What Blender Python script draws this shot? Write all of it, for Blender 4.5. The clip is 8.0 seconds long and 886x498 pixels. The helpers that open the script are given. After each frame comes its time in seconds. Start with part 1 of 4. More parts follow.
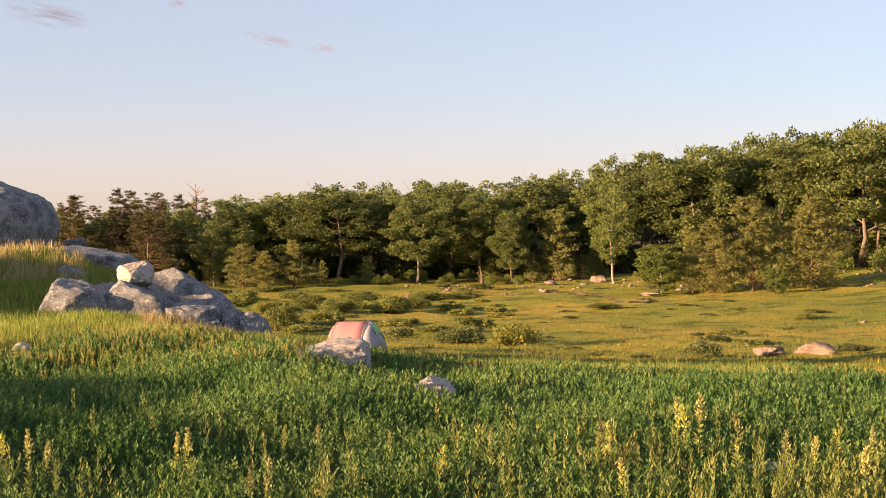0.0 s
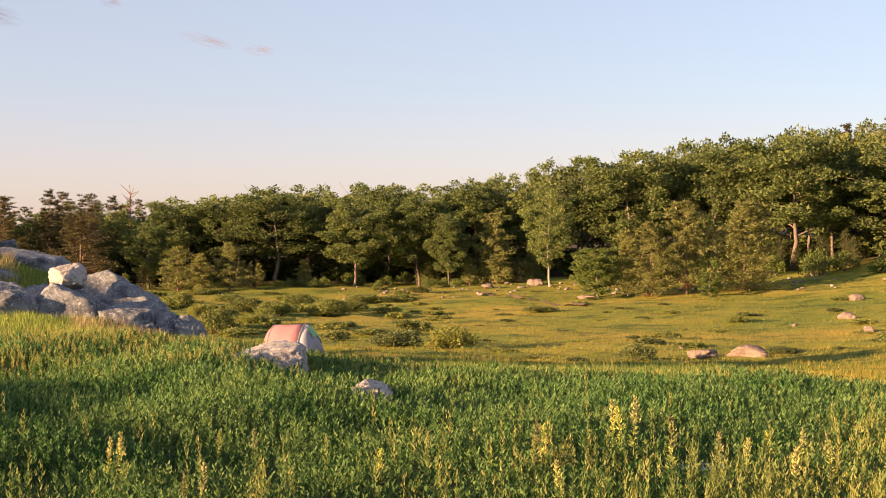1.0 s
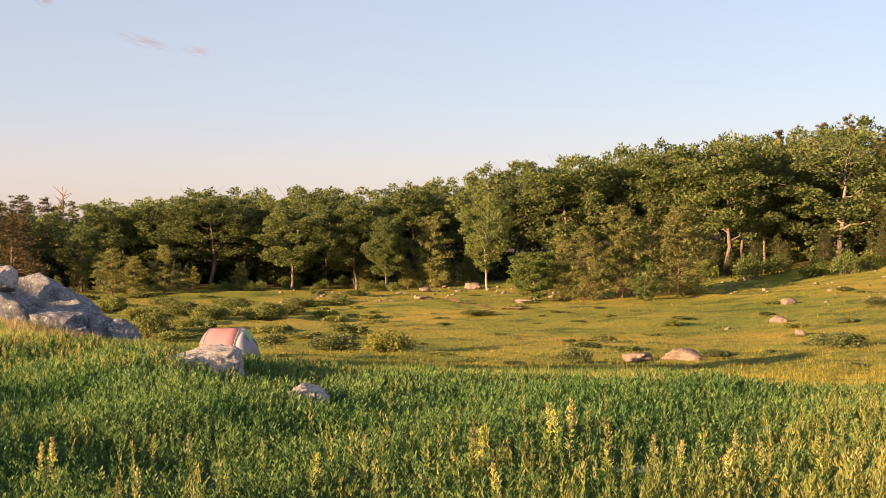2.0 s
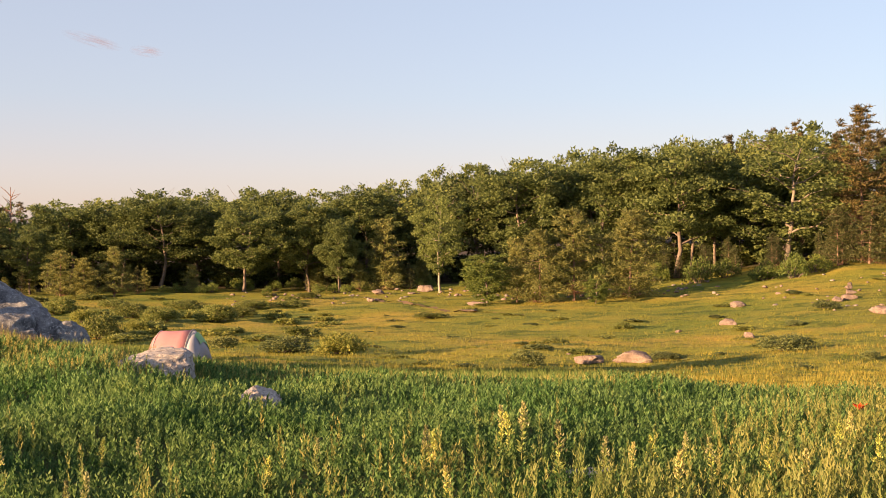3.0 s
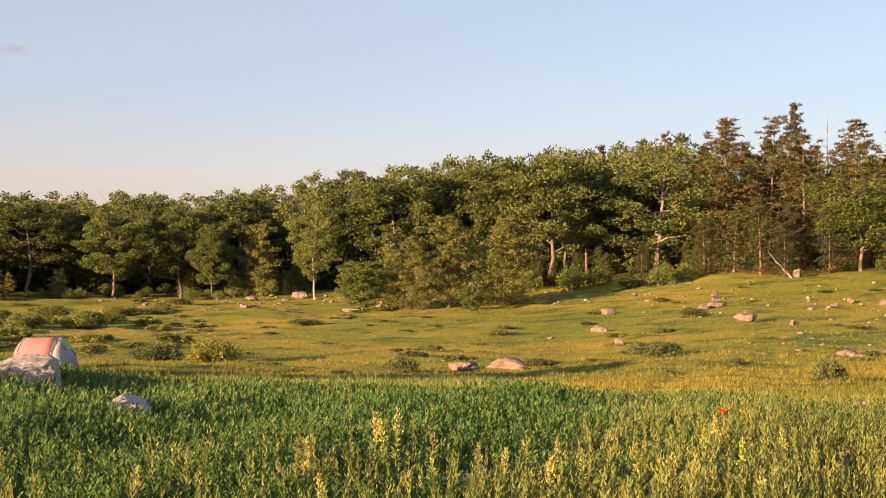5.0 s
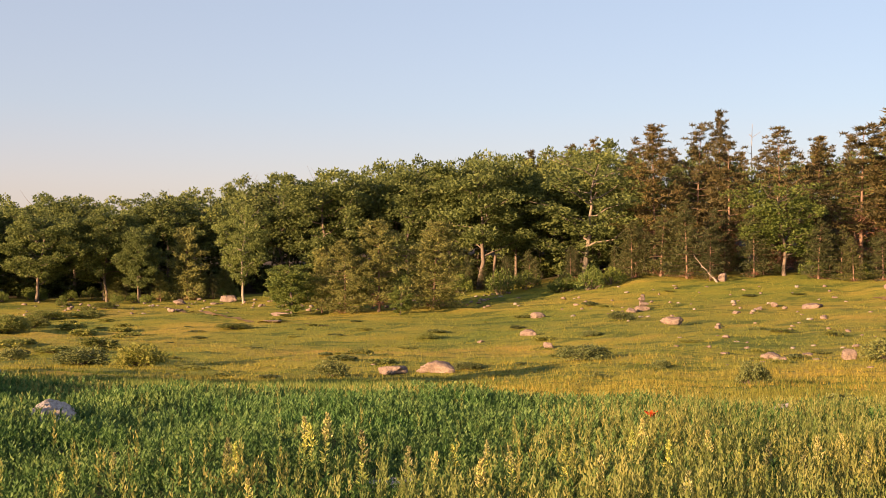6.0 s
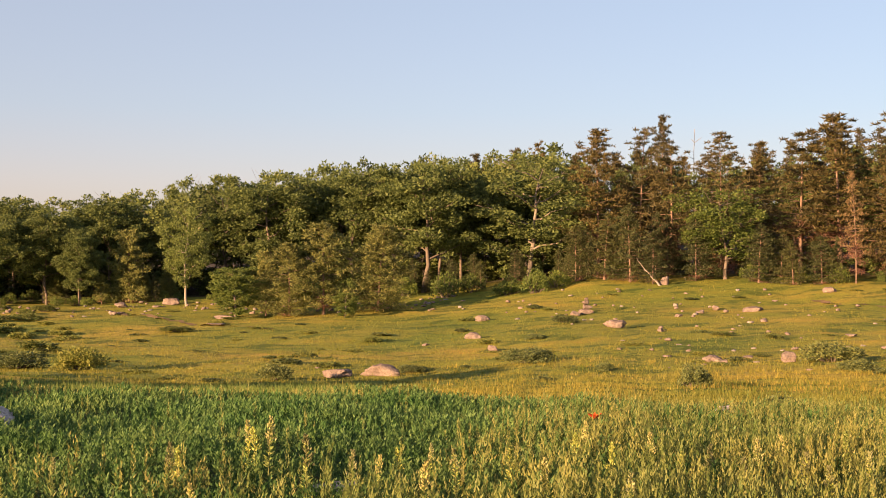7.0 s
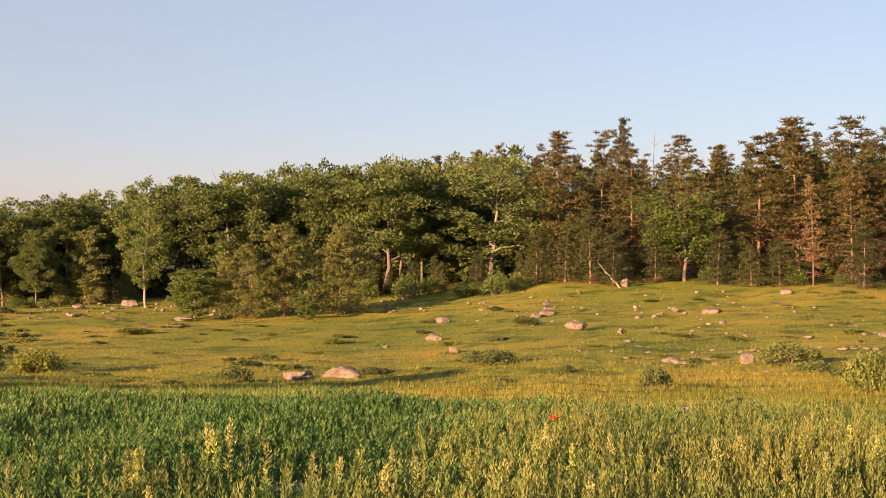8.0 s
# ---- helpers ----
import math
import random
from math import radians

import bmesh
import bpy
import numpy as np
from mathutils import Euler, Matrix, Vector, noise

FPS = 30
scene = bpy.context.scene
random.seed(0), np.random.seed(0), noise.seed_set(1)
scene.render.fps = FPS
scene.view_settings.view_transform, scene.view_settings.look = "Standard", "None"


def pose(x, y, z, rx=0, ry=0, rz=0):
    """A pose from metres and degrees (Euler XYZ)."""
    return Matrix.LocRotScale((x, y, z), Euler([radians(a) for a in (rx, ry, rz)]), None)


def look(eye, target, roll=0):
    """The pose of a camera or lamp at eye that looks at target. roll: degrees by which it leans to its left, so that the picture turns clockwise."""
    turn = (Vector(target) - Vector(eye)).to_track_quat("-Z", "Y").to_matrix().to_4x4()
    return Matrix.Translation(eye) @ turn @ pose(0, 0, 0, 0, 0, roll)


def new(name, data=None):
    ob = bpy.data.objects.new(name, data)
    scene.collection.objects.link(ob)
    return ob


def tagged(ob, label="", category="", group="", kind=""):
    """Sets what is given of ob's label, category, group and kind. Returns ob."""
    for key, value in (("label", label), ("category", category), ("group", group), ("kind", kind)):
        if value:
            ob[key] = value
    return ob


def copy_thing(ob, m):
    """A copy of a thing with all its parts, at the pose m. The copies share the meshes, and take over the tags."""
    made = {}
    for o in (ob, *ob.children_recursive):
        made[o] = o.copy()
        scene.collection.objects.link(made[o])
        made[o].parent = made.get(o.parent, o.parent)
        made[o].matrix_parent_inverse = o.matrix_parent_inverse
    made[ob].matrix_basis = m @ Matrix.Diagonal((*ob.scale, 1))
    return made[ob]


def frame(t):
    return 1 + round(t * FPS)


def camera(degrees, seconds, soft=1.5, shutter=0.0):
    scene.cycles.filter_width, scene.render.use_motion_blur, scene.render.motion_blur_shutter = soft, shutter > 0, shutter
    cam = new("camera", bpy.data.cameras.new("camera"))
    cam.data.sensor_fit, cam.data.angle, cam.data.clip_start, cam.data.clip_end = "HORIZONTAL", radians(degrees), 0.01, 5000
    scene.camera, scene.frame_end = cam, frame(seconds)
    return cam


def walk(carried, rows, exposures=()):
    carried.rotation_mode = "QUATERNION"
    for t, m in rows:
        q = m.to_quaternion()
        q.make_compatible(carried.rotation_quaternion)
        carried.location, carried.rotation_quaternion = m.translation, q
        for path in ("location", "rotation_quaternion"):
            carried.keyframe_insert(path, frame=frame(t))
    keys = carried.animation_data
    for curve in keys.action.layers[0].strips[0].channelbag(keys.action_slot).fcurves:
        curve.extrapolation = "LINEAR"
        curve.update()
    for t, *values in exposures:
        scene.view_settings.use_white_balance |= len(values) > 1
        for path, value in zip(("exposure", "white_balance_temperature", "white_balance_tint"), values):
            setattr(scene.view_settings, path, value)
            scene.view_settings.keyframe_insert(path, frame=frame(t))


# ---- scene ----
# ---- camera: it stands on the slope and turns to the right ----
cam = camera(40.31, 8.0, soft=0.8)
STAND = (0.0, 0.0, 1.6)
LEAN = 0.8
# seconds, turn, pitch, roll in degrees
TURNS = [
    (0.0, 0.0, 0.0, 0.0),
    (0.5, -1.35, 0.06, -0.09),
    (1.0, -2.97, 0.15, -0.18),
    (1.5, -4.55, 0.25, -0.26),
    (3.0, -8.16, 0.47, -0.50),
    (3.5, -9.20, 0.53, -0.55),
    (4.0, -10.61, 0.62, -0.64),
    (4.5, -12.29, 0.73, -0.77),
    (6.0, -17.37, 1.09, -0.92),
    (6.5, -18.74, 1.18, -1.00),
    (7.0, -19.98, 1.28, -1.03),
    (7.5, -21.07, 1.34, -1.07),
    (8.0, -21.82, 1.40, -1.10),
]
walk(cam, [(t, pose(*STAND, 0, LEAN, 0) @ pose(0, 0, 0, 0, 0, turn) @ pose(0, 0, 0, pitch, 0, 0) @ pose(0, 0, 0, 90, 0, 0) @ pose(0, 0, 0, 0, 0, -roll))
           for t, turn, pitch, roll in TURNS], exposures=[(0.0, 2.17), (1.5, 2.15), (4.5, 2.05), (6.5, 1.95), (8.0, 1.92)])

# ---- light: a low evening sun from the left and a little behind, clear sky ----
SUN_BEARING, SUN_HEIGHT = 115.0, 10.0
world = bpy.data.worlds.new("evening_sky")
scene.world = world
world.use_nodes = True
wn, wl = world.node_tree.nodes, world.node_tree.links
wn.clear()
sky = wn.new("ShaderNodeTexSky")
sky.sky_type, sky.sun_disc = "NISHITA", False
sky.sun_elevation, sky.sun_rotation = radians(SUN_HEIGHT), radians(-SUN_BEARING)
sky.air_density, sky.dust_density, sky.ozone_density, sky.altitude = 1.0, 1.0, 3.0, 100
clear = wn.new("ShaderNodeBackground")
clear.inputs["Strength"].default_value = 0.033
# warm haze of the evening, thickest near the horizon
where = wn.new("ShaderNodeTexCoord")
split = wn.new("ShaderNodeSeparateXYZ")
haze = wn.new("ShaderNodeValToRGB")
haze.color_ramp.elements[0].position, haze.color_ramp.elements[0].color = 0.0, (1.0, 0.52, 0.46, 1)
haze.color_ramp.elements[1].position, haze.color_ramp.elements[1].color = 0.6, (0.62, 0.55, 0.58, 1)
for height, colour in ((0.07, (1.0, 0.62, 0.58)), (0.13, (0.84, 0.67, 0.68)), (0.22, (0.78, 0.68, 0.70))):
    haze.color_ramp.elements.new(height).color = (*colour, 1)
glow = wn.new("ShaderNodeBackground")
glow.inputs["Strength"].default_value = 0.117
both = wn.new("ShaderNodeAddShader")
out = wn.new("ShaderNodeOutputWorld")
wl.new(where.outputs["Generated"], split.inputs[0])
wl.new(split.outputs["Z"], haze.inputs[0])
wl.new(sky.outputs[0], clear.inputs["Color"])
wl.new(haze.outputs[0], glow.inputs["Color"])
wl.new(clear.outputs[0], both.inputs[0])
wl.new(glow.outputs[0], both.inputs[1])
wl.new(both.outputs[0], out.inputs[0])

sun_data = bpy.data.lights.new("sun", "SUN")
sun_data.energy, sun_data.angle, sun_data.color = 5.0, radians(0.6), (1.0, 0.60, 0.30)
sun = new("sun", sun_data)
sun.matrix_world = look((0, 0, 60), (60 * math.sin(radians(SUN_BEARING)), -60 * math.cos(radians(SUN_BEARING)), 60 - 60 * math.tan(radians(SUN_HEIGHT))))


# ---- materials ----
def material(name, rough=0.8):
    m = bpy.data.materials.new(name)
    m.use_nodes = True
    n, l = m.node_tree.nodes, m.node_tree.links
    bsdf = n["Principled BSDF"]
    bsdf.inputs["Roughness"].default_value = rough
    bsdf.inputs["Specular IOR Level"].default_value = 0.25
    return m, n, l, bsdf


def ramp(n, l, source, stops):
    node = n.new("ShaderNodeValToRGB")
    e = node.color_ramp.elements
    e[0].position, e[0].color = stops[0][0], (*stops[0][1], 1)
    e[1].position, e[1].color = stops[-1][0], (*stops[-1][1], 1)
    for p, c in stops[1:-1]:
        e.new(p).color = (*c, 1)
    l.new(source, node.inputs[0])
    return node.outputs[0]


def noise_of(n, l, scale, detail=4, rough=0.6, coord="Object", squash=None):
    tc = n.new("ShaderNodeTexCoord")
    t = n.new("ShaderNodeTexNoise")
    t.inputs["Scale"].default_value, t.inputs["Detail"].default_value, t.inputs["Roughness"].default_value = scale, detail, rough
    source = tc.outputs[coord]
    if squash:
        mp = n.new("ShaderNodeMapping")
        mp.inputs["Scale"].default_value = squash
        l.new(source, mp.inputs[0])
        source = mp.outputs[0]
    l.new(source, t.inputs["Vector"])
    return t.outputs["Fac"]


def mixed(n, l, kind, fac, a, b):
    m = n.new("ShaderNodeMixRGB")
    m.blend_type = kind
    if isinstance(fac, float):
        m.inputs[0].default_value = fac
    else:
        l.new(fac, m.inputs[0])
    for i, c in ((1, a), (2, b)):
        if isinstance(c, tuple):
            m.inputs[i].default_value = (*c, 1)
        else:
            l.new(c, m.inputs[i])
    return m.outputs[0]


def bumped(n, l, bsdf, height, strength, distance):
    b = n.new("ShaderNodeBump")
    b.inputs["Strength"].default_value, b.inputs["Distance"].default_value = strength, distance
    l.new(height, b.inputs["Height"])
    l.new(b.outputs[0], bsdf.inputs["Normal"])


def leaf_material(name, dark, light, through_light=0.35, by_thing=0.5, patchy=0.0):
    """Foliage: every leaf its own shade, every plant a little of its own."""
    m, n, l, bsdf = material(name, 0.6)
    geo = n.new("ShaderNodeNewGeometry")
    info = n.new("ShaderNodeObjectInfo")
    col = ramp(n, l, geo.outputs["Random Per Island"], [(0.0, dark), (1.0, light)])
    other = ramp(n, l, info.outputs["Random"], [(0.0, tuple(c * (1 - by_thing) for c in (1.0, 1.0, 1.0))), (0.5, (1.0, 1.0, 1.0)), (1.0, (1 + by_thing * 0.9, 1 + by_thing * 0.55, 1.0))])
    col = mixed(n, l, "MULTIPLY", 1.0, col, other)
    if patchy:
        f = noise_of(n, l, patchy, 4, 0.6)
        col = mixed(n, l, "MULTIPLY", 1.0, col, ramp(n, l, f, [(0.36, (0.62, 0.78, 0.7)), (0.5, (1, 1, 1)), (0.64, (1.3, 1.12, 1.05))]))
    l.new(col, bsdf.inputs["Base Color"])
    back_light = n.new("ShaderNodeBsdfTranslucent")
    l.new(col, back_light.inputs[0])
    mix = n.new("ShaderNodeMixShader")
    mix.inputs[0].default_value = through_light
    l.new(bsdf.outputs[0], mix.inputs[1])
    l.new(back_light.outputs[0], mix.inputs[2])
    l.new(mix.outputs[0], n["Material Output"].inputs[0])
    return m


def bark_material(name, dark, light, stretch=(6, 6, 1.2)):
    m, n, l, bsdf = material(name, 0.9)
    f = noise_of(n, l, 2.2, 6, 0.7, squash=stretch)
    g = noise_of(n, l, 0.5, 2, 0.5)
    col = ramp(n, l, f, [(0.3, dark), (0.7, light)])
    col = mixed(n, l, "MULTIPLY", 0.6, col, ramp(n, l, g, [(0.3, (0.6, 0.58, 0.55)), (0.7, (1.1, 1.05, 1.0))]))
    l.new(col, bsdf.inputs["Base Color"])
    bumped(n, l, bsdf, f, 0.6, 0.03)
    return m


def granite_material(name, base, pale, speck, scale=1.0):
    m, n, l, bsdf = material(name, 0.85)
    big = noise_of(n, l, 1.3 * scale, 5, 0.65)
    fine = noise_of(n, l, 14 * scale, 8, 0.75)
    spots = noise_of(n, l, 6.5 * scale, 3, 0.6)
    col = ramp(n, l, big, [(0.35, base), (0.62, pale)])
    col = mixed(n, l, "MULTIPLY", 0.75, col, ramp(n, l, fine, [(0.36, (0.25, 0.24, 0.24)), (0.5, (0.9, 0.9, 0.9)), (0.66, (1.35, 1.32, 1.3))]))
    col = mixed(n, l, "MIX", ramp(n, l, spots, [(0.58, (0, 0, 0)), (0.66, (0.75, 0.75, 0.75))]), col, speck)
    l.new(col, bsdf.inputs["Base Color"])
    hgt = mixed(n, l, "ADD", 0.5, big, fine)
    bumped(n, l, bsdf, hgt, 1.0, 0.14 / scale)
    return m


OAK_LEAF = leaf_material("oak_leaf", (0.062, 0.09, 0.026), (0.182, 0.22, 0.07), 0.45, by_thing=0.28)
MAPLE_LEAF = leaf_material("maple_leaf", (0.055, 0.09, 0.017), (0.15, 0.185, 0.045), 0.35, by_thing=0.1)
BIRCH_LEAF = leaf_material("birch_leaf", (0.08, 0.11, 0.025), (0.2, 0.24, 0.07), 0.35, by_thing=0.1)
PINE_NEEDLE = leaf_material("pine_needle", (0.032, 0.033, 0.012), (0.102, 0.081, 0.03), 0.15, by_thing=0.3)
SPRUCE_NEEDLE = leaf_material("spruce_needle", (0.022, 0.032, 0.012), (0.075, 0.082, 0.03), 0.15, by_thing=0.3)
YOUNG_NEEDLE = leaf_material("young_needle", (0.10, 0.12, 0.034), (0.28, 0.28, 0.09), 0.36, by_thing=0.2)
# greener than the pasture bushes, and darkened partly to stand for shade
THICKET_LEAF = leaf_material("thicket_leaf", (0.06, 0.10, 0.02), (0.17, 0.21, 0.05), 0.35, by_thing=0.3)
RUSTY_TWIG = leaf_material("rusty_twig", (0.10, 0.045, 0.032), (0.28, 0.13, 0.095), 0.15, by_thing=0.2)
DRY_NEEDLE = leaf_material("dry_needle", (0.10, 0.07, 0.03), (0.24, 0.16, 0.08), 0.2, by_thing=0.2)
JUNIPER_LEAF = leaf_material("juniper_leaf", (0.05, 0.075, 0.028), (0.15, 0.17, 0.055), 0.15, by_thing=0.3)
BUSH_LEAF = leaf_material("bush_leaf", (0.10, 0.14, 0.03), (0.265, 0.275, 0.08), 0.42, by_thing=0.35)
CARPET_LEAF = leaf_material("carpet_leaf", (0.046, 0.108, 0.028), (0.17, 0.268, 0.08), 0.45, patchy=0.5)
HERB_LEAF = leaf_material("herb_leaf", (0.22, 0.29, 0.06), (0.5, 0.52, 0.17), 0.45, patchy=0.7)
# yellow tips of the brow, with low sunlight put into the leaf colour
SUNLIT_CREST_LEAF = leaf_material("sunlit_crest_leaf", (0.30, 0.33, 0.08), (0.56, 0.53, 0.17), 0.45, patchy=0.5)
GOLD_PLUME = leaf_material("gold_plume", (0.25, 0.26, 0.11), (0.43, 0.42, 0.2), 0.35)
GRASS_BLADE = leaf_material("grass_blade", (0.14, 0.155, 0.02), (0.26, 0.24, 0.045), 0.4, patchy=0.12)
BANK_BLADE = leaf_material("bank_blade", (0.10, 0.16, 0.03), (0.27, 0.33, 0.08), 0.4)
RIPE_GRASS = leaf_material("ripe_grass", (0.22, 0.2, 0.035), (0.36, 0.305, 0.07), 0.4, patchy=0.15)
DRY_GRASS = leaf_material("dry_grass", (0.3, 0.24, 0.1), (0.5, 0.4, 0.2), 0.4)
LILY_PETAL = leaf_material("lily_petal", (0.65, 0.07, 0.02), (0.8, 0.12, 0.03), 0.3)
OAK_BARK = bark_material("oak_bark", (0.075, 0.06, 0.05), (0.22, 0.18, 0.15))
PINE_BARK = bark_material("pine_bark", (0.10, 0.065, 0.05), (0.29, 0.2, 0.15))
BIRCH_BARK = bark_material("birch_bark", (0.17, 0.15, 0.125), (0.36, 0.325, 0.28), (2, 2, 8))
PALE_BARK = bark_material("pale_bark", (0.12, 0.1, 0.085), (0.29, 0.25, 0.21))
GREY_WOOD = bark_material("grey_wood", (0.15, 0.13, 0.115), (0.34, 0.3, 0.27))
RED_WOOD = bark_material("red_wood", (0.13, 0.075, 0.06), (0.3, 0.18, 0.15))
STEM_GREEN = bark_material("green_stem", (0.08, 0.09, 0.03), (0.2, 0.2, 0.07))
GRANITE = granite_material("pale_granite", (0.38, 0.34, 0.32), (0.56, 0.52, 0.49), (0.14, 0.11, 0.10), 2.2)
PINK_GRANITE = granite_material("pink_granite", (0.15, 0.112, 0.097), (0.27, 0.21, 0.18), (0.08, 0.065, 0.06), 1.5)
LEDGE_GRANITE = granite_material("lichened_granite", (0.085, 0.09, 0.102), (0.27, 0.28, 0.30), (0.46, 0.47, 0.48), 2.6)
FIELD_GRANITE = granite_material("field_granite", (0.2, 0.17, 0.155), (0.33, 0.29, 0.26), (0.1, 0.085, 0.08), 2.0)

def cloth_material(name, colour, worn):
    m, n, l, bsdf = material(name, 0.55)
    f = noise_of(n, l, 3.0, 4, 0.6)
    l.new(ramp(n, l, f, [(0.3, worn), (0.7, colour)]), bsdf.inputs["Base Color"])
    bumped(n, l, bsdf, f, 0.25, 0.05)
    return m


def cloud_material():
    """Thin drifting wisps: white vapour, open between its threads."""
    m, n, l, bsdf = material("cloud_wisp", 1.0)
    bsdf.inputs["Base Color"].default_value = (0.24, 0.19, 0.26, 1)
    f = noise_of(n, l, 2.2, 6, 0.65, coord="UV", squash=(1.0, 2.4, 1.0))
    tc = n.new("ShaderNodeTexCoord")
    mp = n.new("ShaderNodeMapping")
    mp.inputs["Location"].default_value, mp.inputs["Scale"].default_value = (-1, -1, 0), (2, 2, 1)
    g = n.new("ShaderNodeTexGradient")
    g.gradient_type = "SPHERICAL"
    l.new(tc.outputs["UV"], mp.inputs[0])
    l.new(mp.outputs[0], g.inputs[0])
    soft = mixed(n, l, "MULTIPLY", 1.0, ramp(n, l, f, [(0.4, (0, 0, 0)), (0.85, (1, 1, 1))]), ramp(n, l, g.outputs[0], [(0.0, (0, 0, 0)), (0.6, (1, 1, 1))]))
    clear_air = n.new("ShaderNodeBsdfTransparent")
    mix = n.new("ShaderNodeMixShader")
    l.new(soft, mix.inputs[0])
    l.new(clear_air.outputs[0], mix.inputs[1])
    l.new(bsdf.outputs[0], mix.inputs[2])
    l.new(mix.outputs[0], n["Material Output"].inputs[0])
    return m


TENT_FLY = cloth_material("tent_fly", (0.33, 0.155, 0.17), (0.29, 0.135, 0.15))
TENT_DOOR = cloth_material("tent_door", (0.3, 0.3, 0.35), (0.25, 0.25, 0.3))
TENT_FLAP = cloth_material("tent_flap", (0.28, 0.48, 0.22), (0.22, 0.4, 0.18))
TENT_POLE = cloth_material("tent_pole", (0.5, 0.5, 0.5), (0.4, 0.4, 0.42))
CLOUD = cloud_material()
TRODDEN = bark_material("trodden_earth", (0.12, 0.08, 0.045), (0.26, 0.17, 0.09), (1, 1, 1))


def ground_material():
    m, n, l, bsdf = material("pasture_ground", 0.95)
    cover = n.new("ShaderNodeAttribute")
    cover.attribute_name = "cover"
    broad = noise_of(n, l, 0.045, 5, 0.6, squash=(1, 1.8, 1))
    patch = noise_of(n, l, 0.3, 6, 0.7, squash=(0.7, 1.2, 1))
    grain = noise_of(n, l, 4.5, 6, 0.75)
    meadow = ramp(n, l, broad, [(0.35, (0.14, 0.175, 0.02)), (0.5, (0.215, 0.215, 0.026)), (0.68, (0.345, 0.26, 0.045))])
    tuft = ramp(n, l, patch, [(0.41, (0.34, 0.46, 0.34)), (0.48, (0.95, 0.95, 0.95)), (0.66, (1.22, 1.05, 0.9))])
    meadow = mixed(n, l, "MULTIPLY", 0.85, meadow, tuft)
    soil = ramp(n, l, patch, [(0.35, (0.045, 0.06, 0.018)), (0.65, (0.10, 0.115, 0.035))])
    litter = ramp(n, l, patch, [(0.35, (0.04, 0.03, 0.02)), (0.65, (0.085, 0.062, 0.04))])
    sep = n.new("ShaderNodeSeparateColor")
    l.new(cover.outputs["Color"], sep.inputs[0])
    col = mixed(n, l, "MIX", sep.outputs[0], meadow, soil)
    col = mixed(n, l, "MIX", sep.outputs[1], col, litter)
    col = mixed(n, l, "MULTIPLY", 0.8, col, ramp(n, l, grain, [(0.3, (0.5, 0.5, 0.45)), (0.7, (1.3, 1.3, 1.25))]))
    l.new(col, bsdf.inputs["Base Color"])
    bumped(n, l, bsdf, mixed(n, l, "ADD", 0.7, grain, patch), 0.8, 0.15)
    return m


GROUND = ground_material()


# ---- the lie of the land: heights by bearing (degrees to the left of north) and distance ----
EYE = 1.6
BEARINGS = np.array([-180.0, -150, -80, -42, -27, -18, -8, 0, 8, 14, 20, 60, 120, 180])
RANGES = np.array([0.0, 8, 22, 34, 47, 70, 140, 260])
HEIGHTS = {
    8: [0.3, 0.2, 0.0, -0.05, -0.05, -0.05, -0.05, -0.05, -0.03, 0.0, 0.03, 0.12, 0.25, 0.3],
    22: [1.0, 0.5, -0.4, -0.95, -0.92, -0.84, -0.78, -0.68, -0.2, -0.12, -0.05, 0.9, 1.6, 1.0],
    34: [1.5, 1.0, -1.0, -1.6, -1.8, -1.9, -1.9, -1.7, -1.1, 0.8, 1.5, 2.2, 2.6, 1.5],
    47: [2.5, 2.0, -1.5, -2.2, -2.5, -2.9, -2.8, -2.45, -2.2, -2.0, -1.2, 0.8, 3.5, 2.5],
    70: [4.0, 3.5, -1.0, -2.5, -2.8, -3.4, -3.5, -3.5, -3.4, -3.2, -2.2, 2.0, 4.0, 4.0],
    140: [8.0, 7.0, 2.0, 0.1, 0.2, -1.0, -1.6, -1.9, -1.9, -2.0, -2.2, 0.0, 5.0, 8.0],
    260: [14.0, 13.0, 12.0, 13.0, 13.0, 10.0, 6.0, 3.0, 0.0, -1.0, -1.0, 1.0, 8.0, 14.0],
}
TABLE = np.array([[0.0] * 14] + [HEIGHTS[k] for k in (8, 22, 34, 47, 70, 140, 260)])

KNOLLS = ((-9.0, 30.2, 0.3, 2.3), (-6.0, 20.6, 0.28, 3.0))  # grassy swells: place, height, breadth
# long ridges out of view towards the sun, added to shade the near slope and ledge: place along and across its light,
# height, half width along and across
SHADE_RIDGES = ((-27.0, 11.6, 3.08, 6.0, 6.3), (-30.0, 32.5, 5.45, 6.0, 8.5))
SUNWARD = (math.sin(math.radians(115.0)), -math.cos(math.radians(115.0)))


def blend_rows(knots, values, at):
    """Smooth curve through values at knots (first axis), by cubic Hermite pieces."""
    i = np.clip(np.searchsorted(knots, at, side="right") - 1, 0, len(knots) - 2)
    slope = np.gradient(values, knots, axis=0)
    h = knots[i + 1] - knots[i]
    u = np.clip((at - knots[i]) / h, 0, 1)
    return i, u, h, slope


